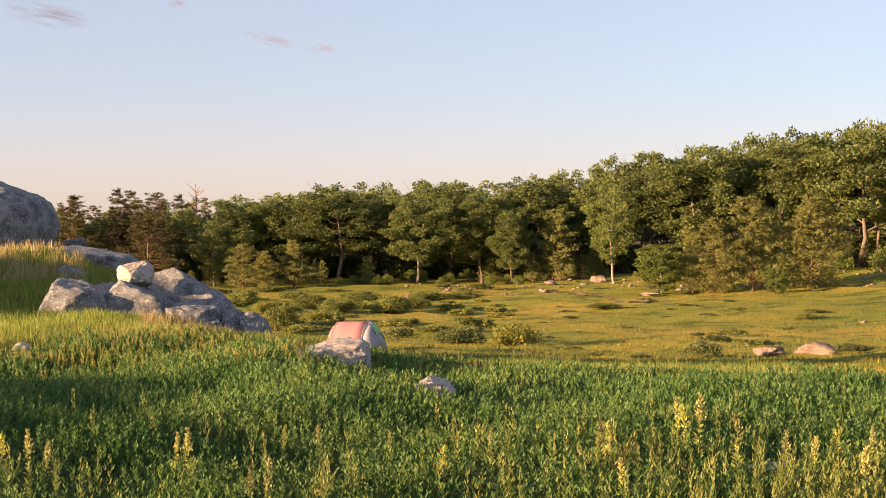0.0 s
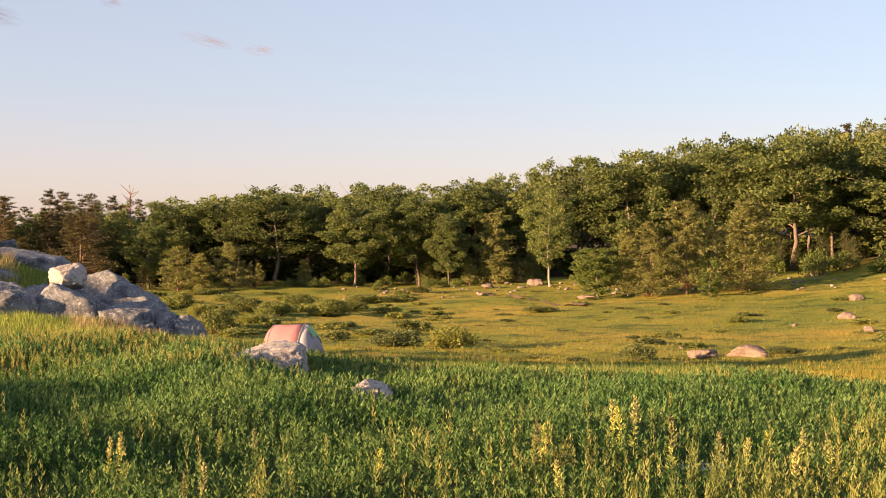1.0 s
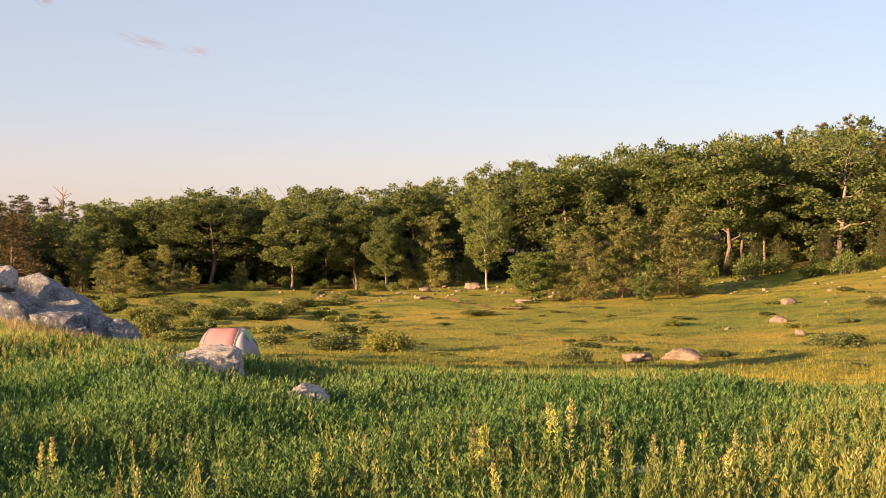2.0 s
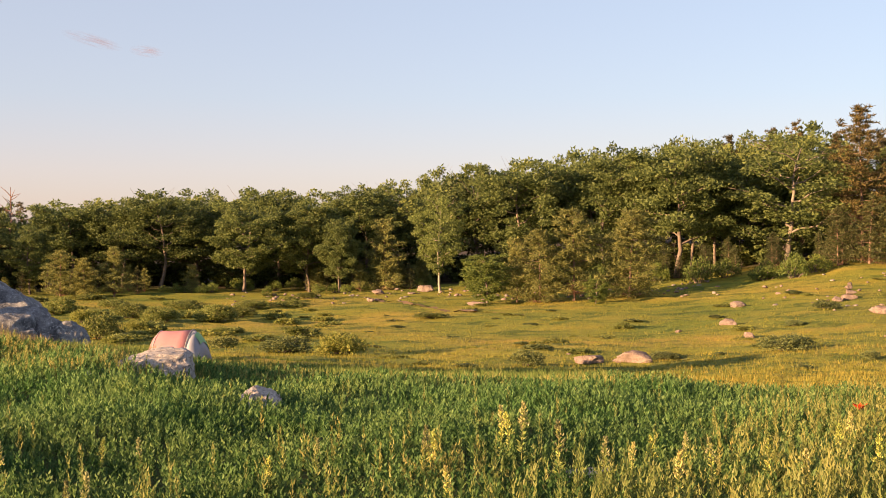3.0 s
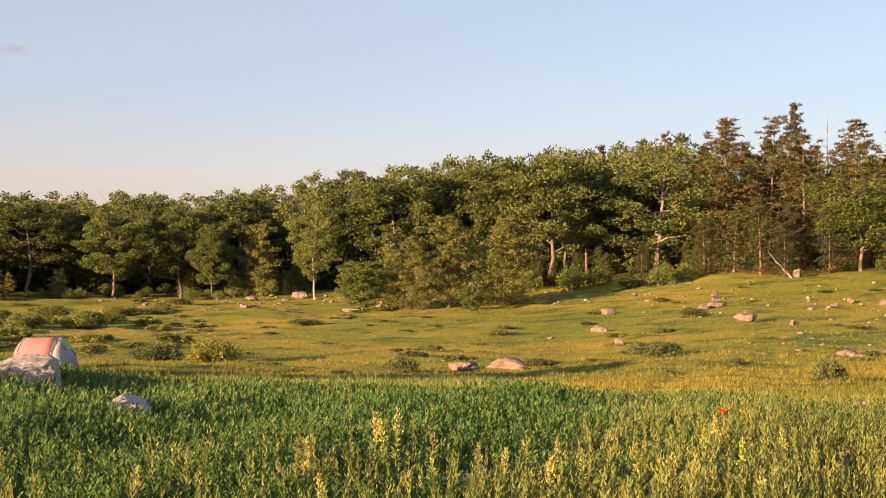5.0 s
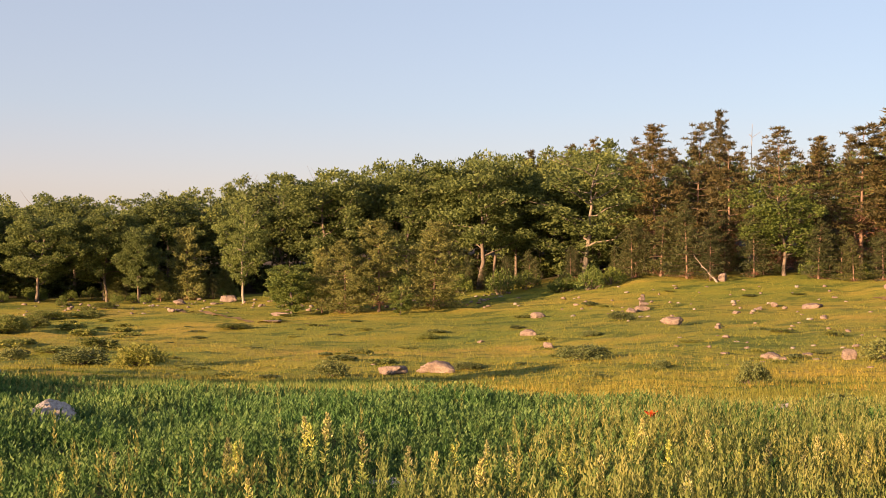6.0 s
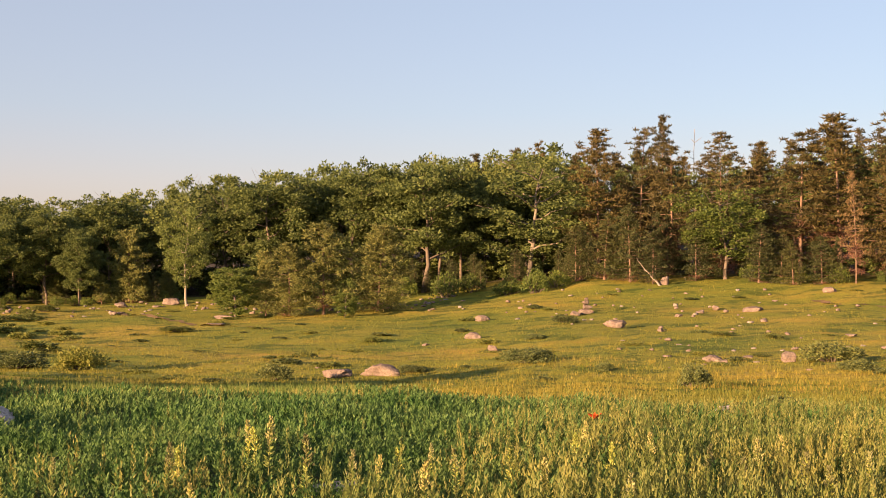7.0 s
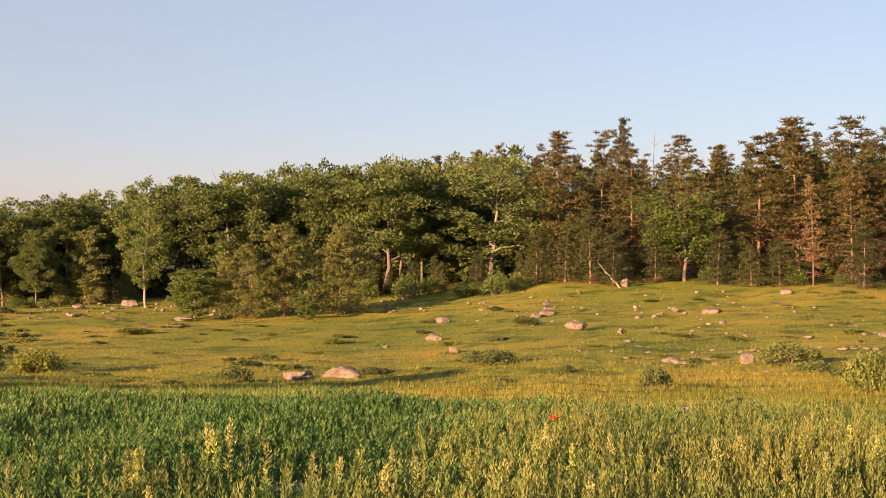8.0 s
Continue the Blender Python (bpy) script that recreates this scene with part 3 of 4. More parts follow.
def pine(name, label, leaf, bark, seed, start=0.22, spread=2.4, levels=24, per=13, dead=6, taper=0.9, plume=0.34, droop=0.0, shape="plates", gaps=0.2, size=0.155):
    rng = np.random.default_rng(seed)
    tree = thing(name, label, "tree")
    bend = rng.normal(0, 0.06, 2)
    zs = np.linspace(-0.3, 9.9, 8)
    at = lambda z: np.array([bend[0] * (z / 5) ** 2, bend[1] * (z / 5) ** 2, z])
    v, f = tubes([[(at(z), 0.125 * (1 - 0.94 * max(z, 0) / 9.9) + (0.04 if z < 0 else 0)) for z in zs]], 7)
    part("trunk", mesh_of("trunk", v, f, bark, True), tree)
    limbs, cen, rad, bare = [], [], [], []
    for i in range(levels + dead):
        alive = i >= dead
        u = (i - dead) / max(levels - 1, 1) if alive else 0
        z0 = 10 * start + (9.7 - 10 * start) * u if alive else 10 * start * rng.uniform(0.35, 1.5)
        width = spread * ((1 - u) ** taper * 0.88 + 0.14) * (0.55 + 0.45 * min(1, u * 5 + 0.5))
        for k in range(4 if alive else 2):
            if alive and rng.uniform() < gaps:
                continue
            a = i * 1.1 + k * 1.57 + rng.uniform(-0.45, 0.45)
            reach = width * rng.uniform(0.4, 1.2) * (1 if alive else 0.6)
            o = np.array([math.cos(a), math.sin(a), 0])
            tilt = rng.uniform(0.02, 0.28) + 0.8 * u ** 3 - droop
            b = at(z0)
            e = b + o * reach + np.array([0, 0, reach * tilt])
            m_ = (b + e) / 2 + np.array([0, 0, -0.05 * reach]) + rng.normal(0, 0.04, 3)
            limbs.append([(b, 0.034 * (1 - 0.6 * u)), (m_, 0.022 * (1 - 0.5 * u)), (e, 0.008)])
            if not alive:
                bare += [b + (e - b) * w for w in (0.4, 0.6, 0.8, 1.0)]
            if alive:
                for w in ((0.45, 0.7, 0.92, 1.05) if u < 0.85 else (0.6, 1.0)):
                    cen.append(b + (e - b) * w + rng.normal(0, 0.10, 3) + np.cross(o, (0, 0, 1)) * rng.normal(0, 0.22) * reach * w * 0.6)
                    rad.append(plume * rng.uniform(0.7, 1.3) * (1 - 0.62 * u))
    cen.append(at(9.8))
    rad.append(0.12)
    v, f = tubes(limbs, 3)
    part("branchwork", mesh_of("branchwork", v, f, bark, True), tree, kind="stuff")
    v, f = clump_leaves(np.array(bare), np.full(len(bare), 0.3), 14, 0.1, rng, flat=0.7, stretch=2.2, up=-0.1, wide=0.2)
    part("deadwood", mesh_of("deadwood", v, f, RUSTY_TWIG), tree, "bare rusty brown twigs", kind="stuff")
    v, f = clump_leaves(np.array(cen), np.array(rad), per, size, rng, flat=0.16 if shape == "plates" else 0.7, stretch=1.5, up=0.7, wide=0.44)
    part("crown", mesh_of("crown", v, f, leaf), tree)
    return tree


def bush(name, label, leaf, seed, clumps=34, per=40, size=0.085, flat=0.55, category="shrub"):
    """About 1 m wide and 0.5 m high, from stems at its base."""
    rng = np.random.default_rng(seed)
    ob = thing(name, label, category)
    a = rng.uniform(0, 2 * np.pi, clumps)
    q = np.sqrt(rng.uniform(0, 1, clumps)) * 0.42
    top = np.stack([q * np.cos(a), q * np.sin(a), (0.08 + 0.3 * np.sqrt(np.clip(1 - (q / 0.47) ** 2, 0, 1))) * rng.uniform(0.25, 1.12, clumps)], 1)
    v, f = tubes([[((0.25 * t[0], 0.25 * t[1], -0.05), 0.012), (t * 0.6, 0.008), (t, 0.004)] for t in top[:18]], 3)
    part("woody_base", mesh_of("woody_base", v, f, OAK_BARK), ob)
    v, f = clump_leaves(top, rng.uniform(0.08, 0.15, clumps), per, size, rng, flat=0.75, stretch=1.2, up=0.5, wide=0.7)
    part("foliage", mesh_of("foliage", v, f, leaf), ob)
    return ob


def stand(proto, bearing, distance, height, width, base_height=10.0, base_width=6.0, sink=0.0):
    """A copy of a plant on the ground, to its own height and width, turned by chance."""
    p = spot(bearing, distance, sink)
    w, h = width / base_width, height / base_height
    ob = copy_thing(proto, Matrix.LocRotScale(p, Euler((random.uniform(-0.02, 0.02), random.uniform(-0.02, 0.02), random.uniform(0, 6.28))), None))
    ob.scale = (w, w, h)
    return ob


def discard(*protos):
    for proto in protos:
        for o in (*proto.children_recursive, proto):
            bpy.data.objects.remove(o)


# ---- boulders ----
def boulder_mesh(name, mat, seed, w, d, h, cuts=7, rough=0.16, detail=3, boxy=0.72, struck=()):
    """A weathered block: a lump with planes struck off it and the edges worn."""
    rng = np.random.default_rng(seed)
    bm = bmesh.new()
    bmesh.ops.create_icosphere(bm, subdivisions=detail, radius=1.0)
    planes = []
    for _ in range(cuts):
        nrm = Vector(rng.normal(size=3)).normalized()
        planes.append((nrm, rng.uniform(0.5, 0.85)))
    planes += [(Vector(q).normalized(), k) for q, k in struck]
    planes.append((Vector((rng.uniform(-0.4, 0.4), rng.uniform(-0.4, 0.1), 1)).normalized(), rng.uniform(0.6, 0.85)))
    off = Vector(rng.uniform(-50, 50, 3))
    for vt in bm.verts:
        p = Vector([math.copysign(abs(c) ** boxy, c) for c in vt.co])
        p *= 1 + rough * 1.6 * noise.noise(p * 0.9 + off)
        for nrm, k in planes:
            over = p.dot(nrm) - k
            if over > 0:
                p -= nrm * over * 0.88
        p *= 1 + rough * 0.3 * noise.noise(p * 2.2 + off) + rough * 0.38 * noise.noise(p * 5.5 + off) + rough * 0.26 * noise.noise(p * 13 + off)
        vt.co = p
    lo = Vector([min(v.co[i] for v in bm.verts) for i in range(3)])
    hi = Vector([max(v.co[i] for v in bm.verts) for i in range(3)])
    for vt in bm.verts:
        vt.co = Vector([((vt.co[i] - lo[i]) / (hi[i] - lo[i]) - 0.5) * s for i, s in enumerate((w, d, h))])
        vt.co.z += h / 2
    me = bpy.data.meshes.new(name)
    bm.to_mesh(me)
    bm.free()
    me.polygons.foreach_set("use_smooth", np.ones(len(me.polygons), bool))
    me.materials.append(mat)
    return me


def boulder(bearing, distance, w, h, mat, seed, label, name="boulder", depth=0.8, sink=0.3, turn=None, group="", detail=3, cuts=7, category="boulder", struck=(), boxy=0.95, rough=0.16):
    ob = new(name, boulder_mesh(name, mat, seed, w, w * depth, h / (1 - sink), cuts, rough=rough, detail=detail, struck=struck, boxy=boxy))
    p = spot(bearing, distance)
    # across the line of sight unless turned
    ob.matrix_world = Matrix.Translation(p + Vector((0, 0, -sink * h / (1 - sink)))) @ pose(0, 0, 0, 0, 0, bearing if turn is None else turn)
    return tagged(ob, label, category, group)


# ---- the ground: one sheet to the horizon ----
def build_ground():
    rings = np.concatenate([np.linspace(0.6, 40, 80), np.geomspace(40.6, 180, 80), np.geomspace(186, 4200, 26)])
    turns = 340
    a = np.linspace(0, 2 * np.pi, turns, endpoint=False)
    X, Y = np.outer(rings, np.sin(a)), np.outer(rings, np.cos(a))
    Z = ground(X, Y)
    v = np.stack([X, Y, Z], -1).reshape(-1, 3)
    v = np.concatenate([v, [[0, 0, ground(0.0, 0.0)]]])
    i, j = np.meshgrid(np.arange(len(rings) - 1), np.arange(turns), indexing="ij")
    i, j = i.ravel(), j.ravel()
    q = np.stack([i * turns + j, i * turns + (j + 1) % turns, (i + 1) * turns + (j + 1) % turns, (i + 1) * turns + j], 1)[:, ::-1]
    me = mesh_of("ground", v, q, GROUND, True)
    hub = len(v) - 1
    bm = bmesh.new()
    bm.from_mesh(me)
    bm.verts.ensure_lookup_table()
    for s in range(turns):
        bm.faces.new((bm.verts[hub], bm.verts[(s + 1) % turns], bm.verts[s]))
    bmesh.ops.recalc_face_normals(bm, faces=bm.faces)
    bm.to_mesh(me)
    bm.free()
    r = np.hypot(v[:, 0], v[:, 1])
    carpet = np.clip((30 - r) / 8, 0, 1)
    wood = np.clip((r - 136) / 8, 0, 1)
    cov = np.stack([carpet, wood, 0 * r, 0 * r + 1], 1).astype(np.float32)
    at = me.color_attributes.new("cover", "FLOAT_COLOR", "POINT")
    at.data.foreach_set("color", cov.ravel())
    return tagged(new("ground", me), "rolling pasture of golden grass and low green growth", "ground", kind="structure")


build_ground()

# ---- the wood behind the pasture ----
oak_a = broadleaf("oak_tree", "broad oak tree with dense green crown at the wood's edge", OAK_LEAF, OAK_BARK, 11, bole=0.2, clumps=150, per=130, size=0.135)
oak_b = broadleaf("oak_tree", "oak tree with rounded dark green crown", OAK_LEAF, OAK_BARK, 12, bole=0.24, spread=2.8, clumps=150, per=130, size=0.135)
oak_c = broadleaf("oak_tree", "wide old oak with pale twisting limbs", OAK_LEAF, PALE_BARK, 13, bole=0.12, spread=3.1, clumps=112, per=120, size=0.13, limb_show=1.4, lean=0.5)
oak_far = broadleaf("forest_tree", "leafy green tree standing deep in the wood", OAK_LEAF, OAK_BARK, 14, bole=0.22, clumps=120, per=46, size=0.22, show_limbs=False)
oak_far2 = broadleaf("forest_tree", "leafy green tree standing deep in the wood", OAK_LEAF, OAK_BARK, 15, bole=0.26, spread=2.7, clumps=120, per=46, size=0.22, show_limbs=False)
maple = broadleaf("maple_tree", "bright green leafy tree with pale forked trunk", MAPLE_LEAF, OAK_BARK, 16, bole=0.22, spread=2.9, clumps=110, per=110, size=0.14, limb_show=1.3)
maple_bush = broadleaf("maple_tree", "bushy bright green young tree leafed to the ground", MAPLE_LEAF, OAK_BARK, 19, bole=0.02, spread=2.9, clumps=120, show_limbs=False)
birch = broadleaf("birch_tree", "slender tree with straight white trunk and yellowish leaves", BIRCH_LEAF, BIRCH_BARK, 17, bole=0.2, spread=2.6, clumps=130, per=120, size=0.125, lean=0.1)
pine_a = pine("pine_tree", "tall pine with bare lower trunk and layered boughs", PINE_NEEDLE, PINE_BARK, 21, start=0.24, spread=2.7, taper=0.75, levels=20, per=32, plume=0.46, gaps=0.12, size=0.14, dead=8)
pine_b = pine("pine_tree", "tall pine with layered drooping boughs", PINE_NEEDLE, PINE_BARK, 22, start=0.1, spread=2.7, taper=0.7, plume=0.46, levels=22, per=30, gaps=0.1, size=0.14, dead=8)
pine_c = pine("pine_tree", "tall ragged pine above the wood", PINE_NEEDLE, PINE_BARK, 23, start=0.3, spread=2.4, levels=16, taper=0.65, plume=0.46, per=34, dead=14, gaps=0.2, size=0.14)
young_a = pine("young_pine", "young bushy pine with boughs down to the grass", YOUNG_NEEDLE, PINE_BARK, 24, gaps=0.0, start=0.04, spread=2.9, levels=20, dead=3, taper=0.55, plume=0.54, per=36, shape="brush", size=0.19)
young_b = pine("young_pine", "young pine with reddish stem at the field's edge", YOUNG_NEEDLE, PINE_BARK, 25, gaps=0.05, start=0.14, spread=2.8, levels=18, dead=9, taper=0.6, plume=0.5, per=34, shape="brush", size=0.19)
young_dark = pine("young_spruce", "dense dark young spruce in front of the tall pines", SPRUCE_NEEDLE, PINE_BARK, 27, gaps=0.05, start=0.05, spread=2.6, levels=22, dead=4, taper=0.75, plume=0.4, per=16, shape="brush", size=0.19, droop=0.12)
spare = pine("dying_spruce", "dying spruce with bare rusty lower boughs", DRY_NEEDLE, PINE_BARK, 26, start=0.3, spread=2.4, levels=16, per=14, dead=14, taper=0.8, plume=0.3, droop=0.2)

for i, (b, r, h, w) in enumerate(TALL_PINES):
    stand((pine_a, pine_b, pine_c)[i % 3], b, r, h * (0.91 if b < -20 else 1.05), w * 1.45, sink=0.1)
for i, (b, r, h, w) in enumerate(EDGE_PINES):
    stand(young_dark if b < -25 else (young_a, young_b)[i % 2], b, r, h * (1.12 if -20 < b < -10 else 1.0), w * 1.15, sink=0.1)
for i, (b, r, h, w) in enumerate(EDGE_OAKS):
    proto = pine_b if i == 10 else maple_bush if i in (2, 3) else maple if i == 9 else oak_c if i == 4 else (oak_a, oak_b)[i % 2]
    stand(proto, b, r, h, w * 1.05, sink=0.1)
for b, r, h, w in BIRCHES:
    stand(birch, b, r, h, w, sink=0.1)
stand(spare, -38.9, 129, 11.6, 4.2, sink=0.1)


def skyline(b):
    return float(np.interp(b, [s[0] for s in SKYLINE], [s[1] for s in SKYLINE]))


rng = np.random.default_rng(5)
for row, r0 in enumerate((145.0, 156.0, 172.0)):
    b = -50.0 + rng.uniform(0, 2)
    while b < 27:
        r = r0 + rng.uniform(-3, 3)
        p = spot(b, r)
        full = EYE + r * math.tan(radians(skyline(b))) - p.z
        h = min(max((0.86 if b < -26 else 1.015) * full * rng.uniform(0.92, 1.03) - (1.2, 0.4, 0.0)[row], 7.0), 21.0)
        pines = b > 11 or b < -26
        proto = (pine_b, oak_far, pine_a, oak_far2)[int(rng.integers(0, 4))] if pines else (oak_far, oak_far2)[int(rng.integers(0, 2))]
        stand(proto, b, r, h, (rng.uniform(5.5, 7.0) if pines else rng.uniform(7.0, 9.5)), sink=0.1)
        b += math.degrees((4.8 if pines else 5.8) / r) * rng.uniform(0.75, 1.25)

# ---- shrubs ----
juniper = bush("juniper_shrub", "low dark juniper spreading in the golden grass", JUNIPER_LEAF, 31)
leafy = bush("leafy_shrub", "low leafy green shrub in the pasture", BUSH_LEAF, 32, per=26, size=0.08)
broad_juniper = bush("juniper_shrub", "broad dark juniper spreading in the golden grass", JUNIPER_LEAF, 34, clumps=64, per=62, size=0.036)
broad_leafy = bush("leafy_shrub", "rounded yellow-green shrub in the pasture", BUSH_LEAF, 35, clumps=64, per=62, size=0.036)
thicket = bush("thicket_shrub", "dense green shrub at the edge of the wood", THICKET_LEAF, 33, clumps=46, per=32, size=0.038)
for i, (b, r, w, h) in enumerate(DARK_SHRUBS):
    stand(broad_leafy if i in (0, 8) else broad_juniper, b, r, h * 1.2, w, 0.45, 1.0)
for b, r, w, h in MEADOW_BUSHES:
    stand(broad_leafy, b, r, h * 0.85, w, 0.45, 1.0)
# hummocks of low growth across the hollow
for i in range(70):
    b, r = rng.uniform(-3, 11), rng.uniform(74, 126)
    w = rng.uniform(0.8, 2.6)
    stand(leafy, b, r, w * rng.uniform(0.14, 0.26), w, 0.45, 1.0)
for i in range(90):
    b, r = rng.uniform(-43, -4), rng.uniform(46, 124)
    w = rng.uniform(0.4, 1.7)
    stand(leafy if i % 3 else juniper, b, r, w * rng.uniform(0.1, 0.2), w, 0.45, 1.0)
# saplings filling the wood's edge
sapling = broadleaf("sapling", "young leafy tree in the shade of the wood", OAK_LEAF, OAK_BARK, 18, bole=0.05, clumps=44, per=34, size=0.42, show_limbs=False)
for i in range(84):
    b = -47 + 72 * i / 83 + rng.uniform(-0.3, 0.3)
    hh = rng.uniform(3.0, 5.5)
    stand(sapling, b, rng.uniform(140, 148), hh, hh * rng.uniform(0.75, 1.0), sink=0.05)
for i in range(40):
    hh = rng.uniform(5.0, 7.0)
    stand(sapling, -28 + 40 * i / 39 + rng.uniform(-0.3, 0.3), rng.uniform(150, 158), hh, hh * rng.uniform(0.75, 0.95), sink=0.05)
# low trees in front of the bare trunks
for i in range(22):
    b = rng.uniform(-11, 13)
    hh = rng.uniform(1.8, 3.6)
    stand((young_b, young_dark, young_a)[i % 3], b, rng.uniform(131, 138), hh, hh * rng.uniform(0.6, 0.85), sink=0.05)
for i in range(16):
    hh = rng.uniform(2.4, 4.2)
    stand(young_dark, rng.uniform(-26, -17.5), rng.uniform(133, 139), hh, hh * rng.uniform(0.6, 0.85), sink=0.05)
for i in range(18):
    hh = rng.uniform(3.5, 7.0)
    stand(young_dark, rng.uniform(-45, -26), rng.uniform(131, 138), hh, hh * rng.uniform(0.5, 0.7), sink=0.05)
# undergrowth along the wood's edge
for i in range(70):
    b = rng.uniform(-44, 12)
    r = rng.uniform(129, 137)
    hh = rng.uniform(0.8, 2.0) * (1.5 if -27 < b < -18 else 1)
    hh *= 0.6 if b > -10 else 1.0
    stand(thicket, b, r - (6 if -26 < b < -19 else 0), hh, hh * rng.uniform(1.4, 2.4), 0.45, 1.0)

# ---- boulders and stones ----
for i, (b, r, w, h) in enumerate(VALLEY_BOULDERS):
    boulder(b, r, w, h * 0.8, PINK_GRANITE, 100 + i, "weathered pinkish granite boulder lying in the grass", group="pasture boulders", cuts=9, detail=4, rough=0.3)
for i, (b, r, w, h) in enumerate(UPPER_BOULDERS):
    boulder(b, r, w * 0.9, min(h * 0.5, 0.6), PINK_GRANITE, 140 + i, "pale granite boulder near the wood's edge", group="pasture boulders", cuts=9, detail=4, rough=0.3)
b, r, w, h = CARPET_BOULDERS[0]
boulder(b + 0.7, r, w * 1.45, h, GRANITE, 180, "flat-topped speckled white boulder sunk in green shrubs", group="foreground boulders", detail=5, cuts=0,
               struck=(((1, -0.1, 0.05), 0.78), ((-0.55, 0, 0.85), 0.56), ((0.05, -0.15, 1), 0.66), ((0.2, -1, 0.25), 0.72)))
b, r, w, h = CARPET_BOULDERS[1]
boulder(b + 0.2, r, w * 1.38, h + 0.03, GRANITE, 181, "wedge-shaped speckled white boulder among low green shrubs", group="foreground boulders", detail=5, cuts=2, rough=0.22,
        struck=(((-0.75, -0.1, 0.8), 0.5), ((0.5, -0.2, 0.9), 0.55), ((0.1, -1, 0.5), 0.7)))
for i, (b, r, w, h) in list(enumerate(CARPET_BOULDERS))[2:]:
    boulder(b, r, w * (1.35 if r < 12 else 1.0), h + (0.01 if r < 12 else 0.05), GRANITE, 180 + i, "speckled white granite boulder among low green shrubs", group="foreground boulders", detail=4)
# rock ledge on the left rise: bearing, distance, width, top and foot above the level of the eye in degrees
def ledge_rock(b, r, w, top, foot, mat, seed, label, name="ledge_rock", depth=0.9, turn=0.0, tip=0.0, cuts=6, group="rock ledge", category="rock", boxy=0.72, rough=0.2):
    z1, z0 = EYE + r * math.tan(radians(top)), EYE + r * math.tan(radians(foot))
    h = (z1 - z0) * 1.35
    me = boulder_mesh(name, mat, seed, w, w * depth, h, cuts, rough=rough, detail=5, boxy=boxy)
    me.transform(pose(0, 0, 0, 0, tip, b + turn))
    ob = new(name, me)
    p = spot(b, r)
    ob.location = (p.x, p.y, z1 - max(v.co.z for v in me.vertices))
    return tagged(ob, label, category, group)


LEDGE = [
    (17.2, 26.0, 1.6, -1.05, -3.4, 4, 7),
    (14.7, 26.1, 1.55, -1.2, -3.9, -8, 10),
    (13.2, 27.6, 2.3, -0.66, -3.9, 6, 21),
    (12.2, 25.9, 1.4, -2.15, -3.9, 6, 12),
    (10.5, 26.0, 0.95, -2.35, -4.2, 0, 14),
    (9.5, 25.8, 0.8, -2.8, -4.5, 0, 20),
    (13.6, 26.0, 1.1, -2.0, -3.9, -20, 14),
    (16.5, 33.0, 2.6, 0.4, -1.4, 0, 4),
    (17.1, 29.6, 0.8, -0.5, -1.6, 0, 6),
    (15.6, 27.4, 1.1, -1.25, -3.2, 12, 6),
    (11.2, 26.8, 1.0, -2.15, -3.9, 0, 22),
    (13.5, 25.4, 0.42, -3.1, -3.9, 0, 0),
    (11.0, 25.5, 0.5, -3.1, -4.2, 0, 0),
]
for i, (b, r, w, top, foot, turn, tip) in enumerate(LEDGE):
    ledge_rock(b, r, w, top, foot, LEDGE_GRANITE, 220 + i, "grey lichened granite slab of the ledge", turn=turn, tip=tip, boxy=0.95, cuts=5, rough=0.13)
ledge_rock(21.2, 37, 4.7, 3.95, -0.6, LEDGE_GRANITE, 240, "huge dark grey boulder on the grassy rise", name="great_boulder", cuts=1, boxy=1.1, rough=0.1, group="", category="boulder")
ledge_rock(17.0, 37, 0.8, 0.75, 0.1, LEDGE_GRANITE, 243, "small dark boulder on the grassy rise", name="boulder", group="", category="boulder")
ledge_rock(14.3, 26.9, 0.8, -0.34, -1.3, GRANITE, 246, "pale boulder perched on the rock ledge", name="perched_boulder", boxy=1.0, cuts=6, rough=0.16, group="", category="boulder")


# ---- the cairn and the small stones of the upper pasture ----
def build_cairn(b, r):
    p = spot(b, r)
    ob = thing("cairn", "small cairn of stacked reddish stones in the pasture", "cairn")
    ob.location = p
    z = -0.1
    for i, (w, h, dx) in enumerate(((1.3, 0.6, 0.0), (0.85, 0.45, 0.1), (0.6, 0.4, -0.05), (0.4, 0.25, 0.05))):
        s = part("stone", boulder_mesh("stone", PINK_GRANITE, 300 + i, w, w * 0.8, h, 6, detail=3), ob)
        s.location = (dx, 0, z)
        z += h * 0.9
    return ob


build_cairn(-26.75, 103.0)
small = [boulder_mesh("field_stone", PINK_GRANITE if i % 3 else FIELD_GRANITE, 320 + i, 1.0, 0.8, 0.55, 6, detail=2) for i in range(6)]
for i in range(290):
    lane = (0, 1, 0, 0, 2)[i % 5]
    b, r = ((rng.uniform(-21, 2), rng.uniform(113, 130)), (rng.uniform(-36, -23), rng.uniform(92, 124)), (rng.uniform(-42, -28), rng.uniform(50, 115)))[lane]
    s = new("field_stone", small[i % 6])
    k = rng.uniform(0.22, 0.6) * (0.8 if lane == 2 else 1.0)
    s.matrix_world = Matrix.LocRotScale(spot(b, r, 0.12 * k), Euler((0, 0, rng.uniform(0, 6))), (k, k, k * rng.uniform(0.6, 1.1)))
    tagged(s, "small pale granite stone lying in the pasture", "stone", "field stones")


